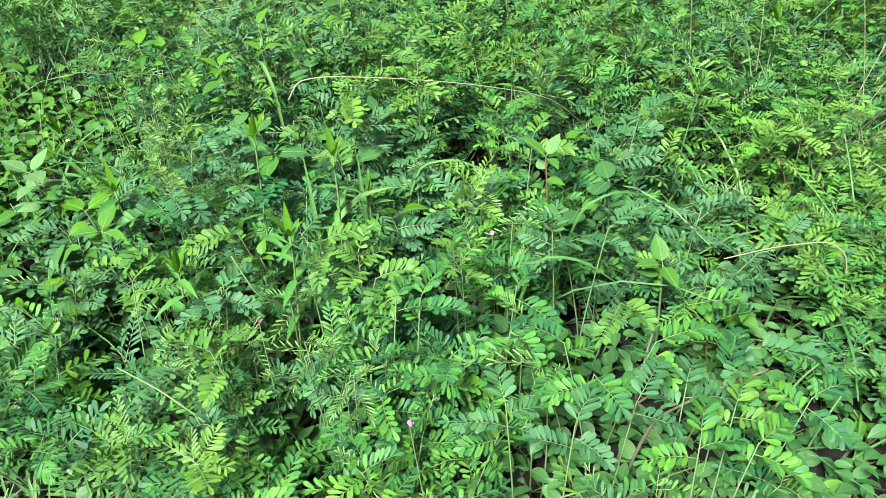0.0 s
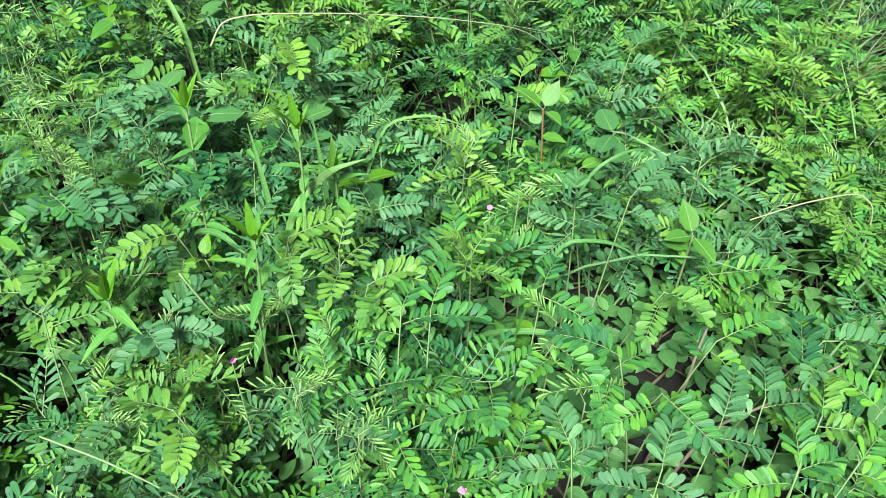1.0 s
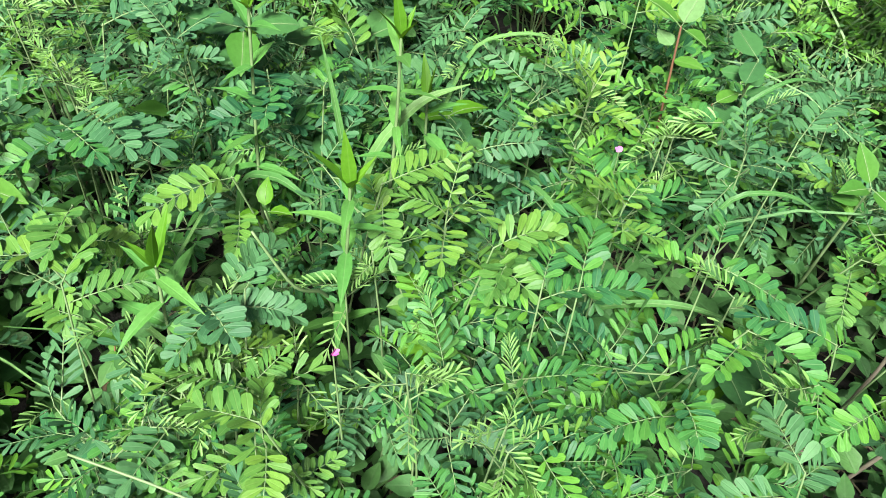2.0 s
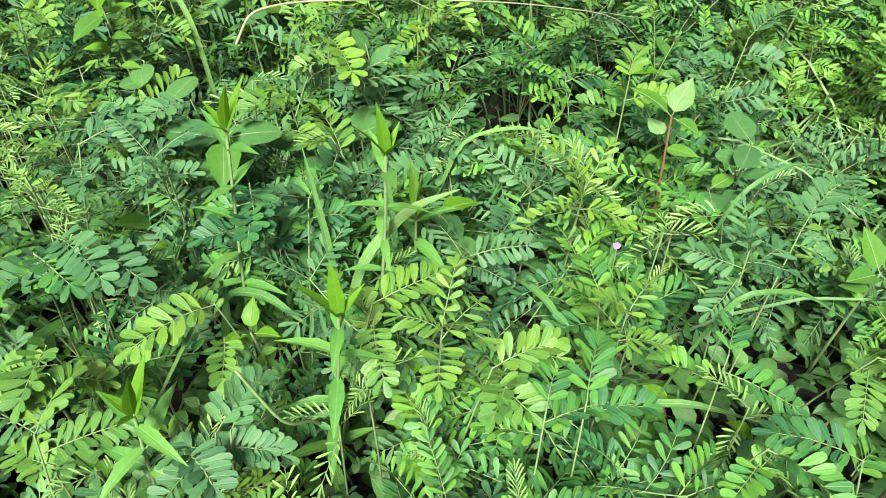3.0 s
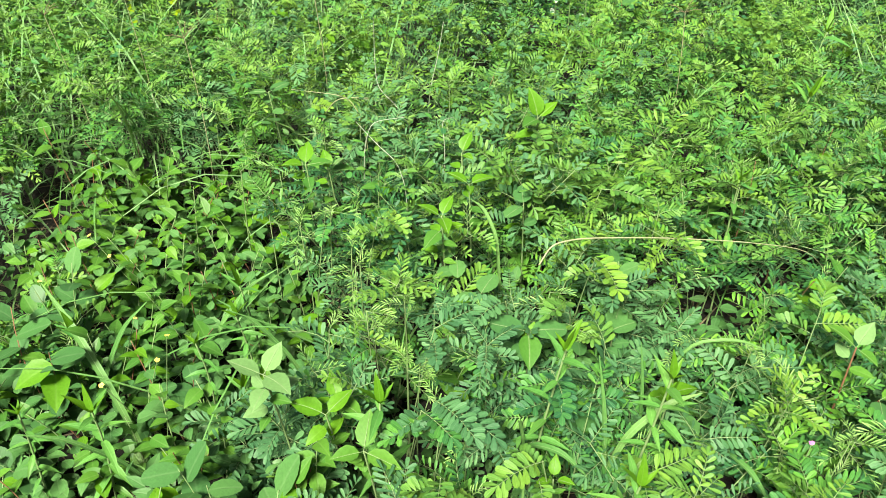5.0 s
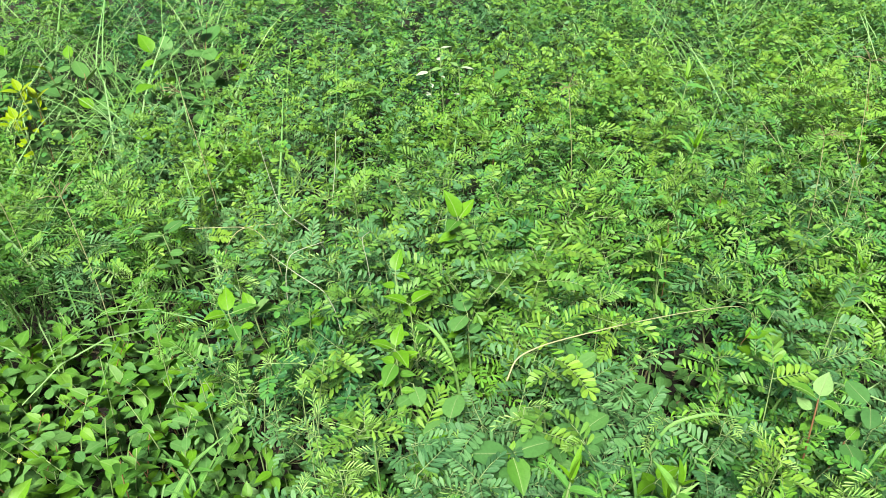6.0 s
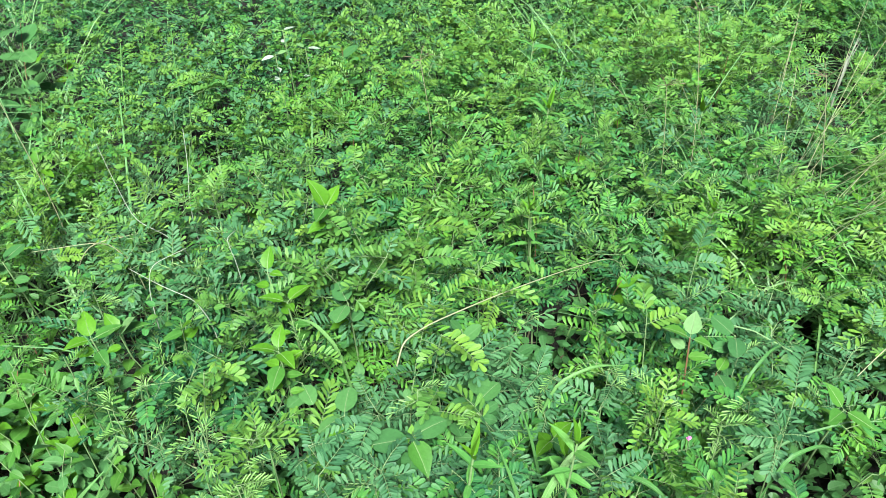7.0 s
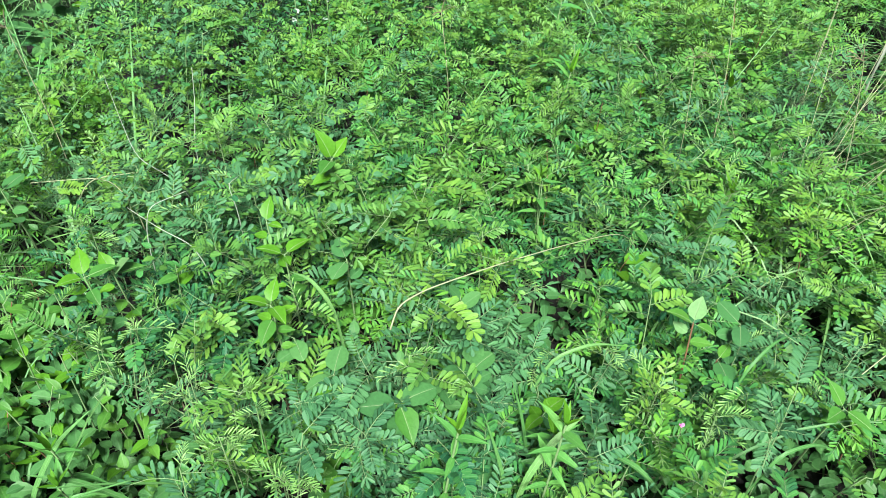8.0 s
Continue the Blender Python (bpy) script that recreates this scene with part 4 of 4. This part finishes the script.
GREEN = [(0.1, 0.82, 0.4, 61, 0.04), (0.15, 0.72, 0.4, 145, 0.07), (0.09, 0.74, 0.4, -53, 0.06), (0.02, 0.69, 0.4, -90, 0.04), (0.26, 0.74, 0.38, 7, 0.07), (0.18, 0.68, 0.39, -74, 0.07), (0.02, 0.89, 0.41, 96, 0.03), (-0.05, 0.8, 0.4, 68, 0.03), (-0.02, 0.8, 0.4, 70, 0.06), (-0.42, 1.0, 0.42, -57, 0.07), (-0.25, 1.06, 0.42, -89, 0.08), (0.28, 0.6, 0.38, 78, 0.06), (0.33, 0.69, 0.37, 68, 0.09), (0.42, 0.67, 0.36, 29, 0.05),
         (0.34, 0.6, 0.37, 41, 0.05), (-0.2, 1.03, 0.42, 64, 0.04), (-0.25, 1.03, 0.42, -84, 0.06)]
BLUISH = [(0.08, 0.63, 0.4, 106, 0.05), (0.36, 0.72, 0.39, -20, 0.09), (0.23, 0.94, 0.4, 42, 0.1), (-0.41, 1.02, 0.42, -46, 0.1), (-0.28, 0.82, 0.4, 58, 0.06), (-0.3, 1.17, 0.44, -142, 0.07), (0.32, 1.23, 0.42, 36, 0.09), (0.15, 0.6, 0.4, 66, 0.05), (0.22, 0.64, 0.39, 52, 0.07), (0.28, 0.67, 0.38, 73, 0.05),
          (-0.4, 1.13, 0.43, 27, 0.08), (-0.27, 0.82, 0.4, 62, 0.04), (-0.3, 0.81, 0.4, -52, 0.05), (-0.38, 1.0, 0.42, -51, 0.08)]
FOLDED = [(0.16, 0.96, 0.41, 180, 0.07), (-0.56, 1.36, 0.46, -32, 0.03), (0.12, 0.69, 0.4, -176, 0.05)]
for spots, kind, words in ((FRESH_A, "fresh", "shoot with long fresh yellow-green feather leaves"), (FRESH_B, "fresh", "shoot with long fresh yellow-green feather leaves"), (GREEN, "green", "shoot with long mid-green feather leaves"),
                           (BLUISH, "bluish", "shoot with long dull blue-green feather leaves"), (FOLDED, "folded", "shoot with pale folded young leaves at its tip")):
    for spot in spots:
        reaching_shoot(*spot, kind, prng, words)


# ---- long grass and stalks ----
for a, b, w in (((-0.01, 1.01, 0.31), (0.03, 0.92, 0.29), 0.009), ((-0.28, 1.00, 0.35), (-0.21, 0.95, 0.34), 0.009), ((-0.16, 0.99, 0.38), (-0.07, 1.01, 0.43), 0.009), ((0.06, 0.89, 0.24), (0.19, 0.84, 0.25), 0.008),
                ((0.13, 0.87, 0.41), (0.24, 0.86, 0.365), 0.0045), ((-0.04, 1.13, 0.395), (0.08, 1.11, 0.385), 0.0045), ((-0.877, 1.165, 0.29), (-0.99, 1.29, 0.38), 0.011), ((-0.892, 1.206, 0.28), (-0.806, 1.213, 0.41), 0.008),
                ((0.20, 1.00, 0.395), (0.30, 1.02, 0.40), 0.004), ((-0.30, 1.30, 0.45), (-0.34, 1.36, 0.48), 0.006), ((-0.33, 0.88, 0.22), (-0.25, 0.85, 0.22), 0.007), ((-0.40, 0.95, 0.20), (-0.33, 0.86, 0.20), 0.006),
                ((-0.18, 0.98, 0.30), (-0.20, 1.04, 0.47), 0.007), ((-0.12, 1.04, 0.30), (-0.13, 1.09, 0.44), 0.006), ((0.02, 0.78, 0.30), (-0.10, 0.76, 0.31), 0.007)):
    long_blade(a, b, w)


def stalk(points, r0, r1, material, label, name="dry_stalk", group=""):
    p = np.asarray(points, float)
    s = np.linspace(0, len(p) - 1, 5 * len(p))
    p = np.stack([np.interp(s, range(len(p)), p[:, c]) for c in range(3)], 1)
    for k in range(3):
        p[1:-1] = 0.25 * p[:-2] + 0.5 * p[1:-1] + 0.25 * p[2:]
    return tagged(new(name, Soup().add(tube_piece(p, r0, r1, 5)).mesh(name, material)), label, "stalk", group)


stalk([(0.30, 1.33, 0.10), (0.27, 1.325, 0.33), (0.18, 1.285, 0.432), (0.05, 1.262, 0.468), (-0.07, 1.245, 0.490), (-0.19, 1.228, 0.505), (-0.235, 1.218, 0.503), (-0.252, 1.206, 0.475)],
      0.0003, 0.0014, M_STALK, "long straw-coloured stalk lying bent over the weeds")
BROWN = "grey-brown woody stem forking under the feather leaves"
stalk([(0.232, 0.743, 0.1), (0.252, 0.748, 0.3), (0.256, 0.757, 0.345), (0.263, 0.765, 0.38)], 0.0022, 0.0012, M_WOOD, BROWN, "woody_stem")
stalk([(0.225, 0.701, 0.1), (0.255, 0.691, 0.3), (0.298, 0.681, 0.35), (0.381, 0.705, 0.37)], 0.0024, 0.0013, M_WOOD, BROWN, "woody_stem")
WOODY = "pale grey-green woody stalk lying over the weeds"
stalk([(-0.40, 1.68, 0.10), (-0.41, 1.67, 0.38), (-0.447, 1.674, 0.462), (-0.490, 1.715, 0.485), (-0.498, 1.853, 0.495), (-0.503, 2.00, 0.50)], 0.0011, 0.0006, M_GREYSTALK, WOODY)
stalk([(-0.50, 1.66, 0.10), (-0.51, 1.67, 0.42), (-0.540, 1.686, 0.482), (-0.653, 1.735, 0.470)], 0.0011, 0.0006, M_STALK, WOODY)
stalk([(-0.43, 1.49, 0.10), (-0.435, 1.495, 0.40), (-0.451, 1.506, 0.452), (-0.487, 1.535, 0.472), (-0.524, 1.603, 0.475)], 0.0011, 0.0006, M_GREYSTALK, WOODY)
stalk([(-0.52, 1.55, 0.10), (-0.51, 1.55, 0.45), (-0.495, 1.560, 0.500), (-0.436, 1.570, 0.503)], 0.0011, 0.0006, M_GREYSTALK, WOODY)
stalk([(-0.366, 1.563, 0.10), (-0.366, 1.563, 0.44), (-0.373, 1.577, 0.492), (-0.352, 1.60, 0.485)], 0.0011, 0.0006, M_GREYSTALK, WOODY)
stalk([(-0.39, 1.79, 0.10), (-0.39, 1.80, 0.42), (-0.37, 1.82, 0.50), (-0.36, 1.84, 0.56)], 0.0011, 0.0006, M_GREYSTALK, WOODY)
stalk([(-0.60, 1.76, 0.12), (-0.61, 1.765, 0.38), (-0.57, 1.74, 0.45), (-0.48, 1.68, 0.48)], 0.0014, 0.0009, M_STALK, "thin straw-coloured stalk leaning over the weeds")
stalk([(-0.23, 0.67, 0.10), (-0.24, 0.67, 0.25), (-0.27, 0.675, 0.31), (-0.33, 0.70, 0.345), (-0.39, 0.725, 0.36)], 0.0012, 0.0010, M_STEM, "thick pale green stem leaning out of the weeds")
stalk([(-0.19, 0.92, 0.10), (-0.21, 0.86, 0.34), (-0.235, 0.83, 0.38), (-0.26, 0.84, 0.44)], 0.0018, 0.0012, M_STEM, "pale green stem with a crooked joint")
stalk([(0.60, 0.94, 0.10), (0.58, 0.96, 0.33), (0.55, 0.97, 0.352), (0.47, 0.96, 0.350), (0.40, 0.95, 0.338)], 0.0013, 0.0009, M_STALK, "thin pale stalk bent over at its tip")


def grass_tuft(x, y, rng, stalks, blades):
    """A clump of thin flowering grass stems with a few long blades."""
    g = ground_z(x, y)
    root = tagged(new("grass_tuft"), "clump of thin straw-green grass stems and blades", "grass")
    root.matrix_basis = Matrix.Translation((x, y, g))
    for i in range(stalks):
        az = radians(rng.uniform(-80, 45) if i < 0.8 * stalks else rng.uniform(0, 360))
        ln, rise = rng.uniform(0.32, 0.62), radians(rng.uniform(44, 80))
        q = np.linspace(0, 1, 9)
        el = rise - radians(rng.uniform(5, 40)) * q
        step = np.stack([np.cos(az) * np.cos(el), np.sin(az) * np.cos(el), np.sin(el)], 1) * ln / 8
        p = np.cumsum(np.vstack([[rng.uniform(-0.03, 0.03), rng.uniform(-0.03, 0.03), -0.01], step[1:]]), 0)
        part("stalk", Soup().add(tube_piece(p, 0.0011, 0.0006, 3)).mesh("stalk", M_STALK), root)
    for i in range(blades):
        s = Soup().add(grass_piece(rng, (rng.uniform(-0.05, 0.05), rng.uniform(-0.05, 0.05), -0.005), rng.uniform(0, 6.28), rng.uniform(0.2, 0.42), rng.uniform(0.003, 0.005), rng.uniform(50, 82), rng.uniform(30, 110)))
        part("blade", s.mesh("blade", M_PALEGRASS if i % 2 else M_GRASS), root)


grass_tuft(0.74, 1.45, prng, 20, 46)
grass_tuft(0.64, 1.30, prng, 12, 20)


def seed_stalk(x, y, tip, rng):
    """A tall grass stem with a small branched seed head."""
    g = ground_z(x, y)
    root = tagged(new("seed_grass_stalk"), "tall thin grass stalk with a fine seed head", "grass", "seeding grass stalks")
    root.matrix_basis = Matrix.Translation((x, y, g - 0.004))
    end = np.array(tip, float) - (x, y, g)
    q = np.linspace(0, 1, 8)[:, None]
    p = end * q + np.array([[0.015, -0.01, 0.0]]) * np.sin(3.1 * q)
    part("stalk", Soup().add(tube_piece(p, 0.0012, 0.0007, 4)).mesh("stalk", M_STALK), root)
    head = Soup()
    for i in range(6):
        d, n = turned(rng.uniform(0, 360), rng.uniform(15, 60))
        head.add(tube_piece([end, end + d * 0.02, end + d * 0.035 - (0, 0, 0.006)], 0.0006, 0.0009, 3))
    part("seed_head", head.mesh("seed_head", M_DRY), root)


for sx, sy, tp in ((0.61, 1.53, (0.575, 1.56, 0.68)), (0.80, 1.46, (0.90, 1.44, 0.68)), (0.75, 1.30, (0.66, 1.32, 0.62)), (-0.85, 1.735, (-0.834, 1.731, 0.58)), (-0.99, 1.90, (-0.97, 1.86, 0.60)), (-0.62, 1.96, (-0.626, 1.945, 0.64)),
                   (-1.10, 1.85, (-1.14, 1.88, 0.56)), (0.12, 1.82, (0.10, 1.80, 0.60)), (0.46, 1.49, (0.43, 1.47, 0.60)), (0.90, 1.62, (0.92, 1.60, 0.64))):
    seed_stalk(sx, sy, tp, prng)

for k in range(7):
    long_blade((1.04 + 0.02 * k, 1.53 + 0.013 * k, 0.34 + 0.02 * (k % 3)), (1.10 + 0.022 * k, 1.57 + 0.01 * k, 0.48 - 0.02 * (k % 4)), 0.0022, 0.02, M_DRYBLADE, "pale dead grass blade drooping beside a weedless dark gap")

tall, pale = Soup(), Soup()
for px, py in grid_spots(-1.5, 3.2, 0.9, 3.4, 0.06):
    grassy = 0.62 * (px > 0.45 + 0.25 * noise.noise((py * 2, 0, 3))) * (py > 0.95) + 0.7 * (px < -0.55 and py > 1.62) + 0.16 + 0.16 * (py > 1.5)
    if prng.random() < 0.85 * grassy and not in_bare(px, py) and not in_patch(px, py) and not in_dark_gap(px, py):
        g = ground_z(px, py)
        for k in range(3 if grassy > 0.5 else 1):
            (pale if k == 1 or prng.random() < 0.2 else tall).add(grass_piece(prng, (px + 0.02 * k, py + 0.015 * k, g - 0.004), prng.uniform(0, 6.28), (canopy(px, py) - g) * prng.uniform(0.95, 1.5), prng.uniform(0.0026, 0.0050), prng.uniform(58, 84), prng.uniform(45, 125)))
tagged(new("tall_grass", tall.mesh("tall_grass", M_GRASS)), "thin tall grass blades mixed among the weeds", "grass", kind="stuff")
tagged(new("pale_grass", pale.mesh("pale_grass", M_PALEGRASS)), "thin pale straw-green grass blades arching over the weeds", "grass", kind="stuff")

edge = Soup()
for px, py in grid_spots(-1.0, 0.8, 0.25, 0.86, 0.024):
    if in_bare(px, py) or px < -0.12 and py < 0.79:
        edge.add(grass_piece(prng, (px, py, ground_z(px, py) - 0.004), prng.uniform(0, 6.28), prng.uniform(0.06, 0.17), prng.uniform(0.003, 0.006), prng.uniform(25, 75), prng.uniform(40, 100)))
tagged(new("edge_grass", edge.mesh("edge_grass", M_GRASS)), "short coarse grass at the edge of the weeds", "grass", kind="stuff")


verge = Soup()
for px, py in grid_spots(-4.2, 5.4, -2.4, 4.9, 0.30):
    if -1.3 < px < 2.0 and py > 0.35 or px > -0.2 * py - 1.0 and py > 0.5 * px + 0.5:
        continue
    for k in range(9):
        x, y = px + prng.uniform(-0.15, 0.15), py + prng.uniform(-0.15, 0.15)
        verge.add(grass_piece(prng, (x, y, ground_z(x, y) - 0.004), prng.uniform(0, 6.28), prng.uniform(0.08, 0.20), prng.uniform(0.004, 0.008), prng.uniform(30, 75), prng.uniform(40, 100)))
tagged(new("verge_grass", verge.mesh("verge_grass", M_GRASS)), "short trampled grass on the open soil round the weeds", "grass", kind="stuff")


# ---- flowers and scraps ----
def pea_flower(x, y, z, rng):
    root = tagged(new("pea_flower"), "small magenta pea flower at a shoot tip", "flower", "magenta flowers")
    root.matrix_basis = pose(x, y, z, 0, 0, rng.uniform(0, 360))
    g = ground_z(x, y) - z
    part("stem", Soup().add(tube_piece([(0.01, 0.01, g), (0.006, 0.004, g * 0.4), (0, 0, 0)], 0.0013, 0.0007, 4)).mesh("stem", M_STEM), root)
    for az, el, ln, w in ((90, 65, 0.007, 0.007), (60, 25, 0.006, 0.004), (120, 25, 0.006, 0.004), (90, 10, 0.005, 0.003)):
        d, n = turned(az, el)
        part("petal", Soup().add(blade_piece(*ROUND, ln, w, 0.3, -0.15), axes(d, n)).mesh("petal", M_PETAL), root)


for fx, fy, fz in ((0.072, 0.972, 0.370), (-0.210, 0.750, 0.410), (-0.02, 0.60, 0.40)):
    pea_flower(fx, fy, fz, prng)


def yellow_flower(x, y, z, rng):
    root = tagged(new("yellow_flower"), "tiny yellow five-petalled flower on a thin stem", "flower", "yellow flowers")
    root.matrix_basis = pose(x, y, z, rng.uniform(-25, 25), rng.uniform(-25, 25), rng.uniform(0, 360))
    g = ground_z(x, y) - z
    part("stem", Soup().add(tube_piece([(0.004, 0.002, g), (0.003, 0, g * 0.4), (0, 0, 0)], 0.001, 0.0006, 3)).mesh("stem", M_STEM), root)
    for k in range(5):
        d, n = turned(72 * k, 18)
        part("petal", Soup().add(blade_piece(*ROUND, 0.0042, 0.0036, 0.2, 0.1), axes(d, n)).mesh("petal", M_YELLOW), root)


for fx, fy, fz in ((-0.987, 1.469, 0.33), (-1.029, 1.350, 0.33), (-0.840, 1.231, 0.36), (-0.784, 1.194, 0.36), (-0.791, 1.156, 0.35), (-0.93, 1.40, 0.34), (-0.70, 1.30, 0.36), (-0.86, 1.12, 0.34)):
    yellow_flower(fx, fy, fz, prng)


def scrap(x, y, z):
    s = Soup()
    k = 5
    v = np.array([((i - 2) * 0.004, (j - 2) * 0.004, 0.006 * noise.noise((i * 0.9, j * 0.8, 3))) for j in range(k) for i in range(k)])
    t = [q for j in range(k - 1) for i in range(k - 1) for q in ((j * k + i, j * k + i + 1, j * k + i + k + 1), (j * k + i, j * k + i + k + 1, j * k + i + k))]
    s.add((v, np.array(t), np.zeros((len(v), 2)), np.zeros(len(t), np.int32)))
    ob = tagged(new("plastic_scrap", s.mesh("plastic_scrap", M_BLUE)), "crumpled scrap of dark blue plastic caught in weeds", "litter")
    ob.matrix_basis = pose(x, y, z, 50, 10, 20)
    ob.modifiers.new("thickness", "SOLIDIFY").thickness = 0.0006


scrap(-0.325, 1.185, 0.25)


def dead_leaf(x, y, z, rng):
    s = Soup().add(blade_piece(*OVATE, rng.uniform(0.02, 0.035), rng.uniform(0.010, 0.016), 0.6, 0.35, rng.uniform(-0.2, 0.2)))
    ob = tagged(new("dead_leaf", s.mesh("dead_leaf", M_DEAD)), "curled brown dead leaf lying in the litter", "leaf", "dead leaves")
    ob.matrix_basis = pose(x, y, z, rng.uniform(-20, 20), rng.uniform(-20, 20), rng.uniform(0, 360))


for k in range(26):
    ax, ay = ((-0.44, 0.95), (-0.34, 0.90), (0.10, 0.92), (0.16, 0.82), (0.02, 1.24), (-0.30, 0.66))[k % 6]
    ax, ay = ax + prng.uniform(-0.07, 0.07), ay + prng.uniform(-0.06, 0.06)
    dead_leaf(ax, ay, ground_z(ax, ay) + 0.012, prng)
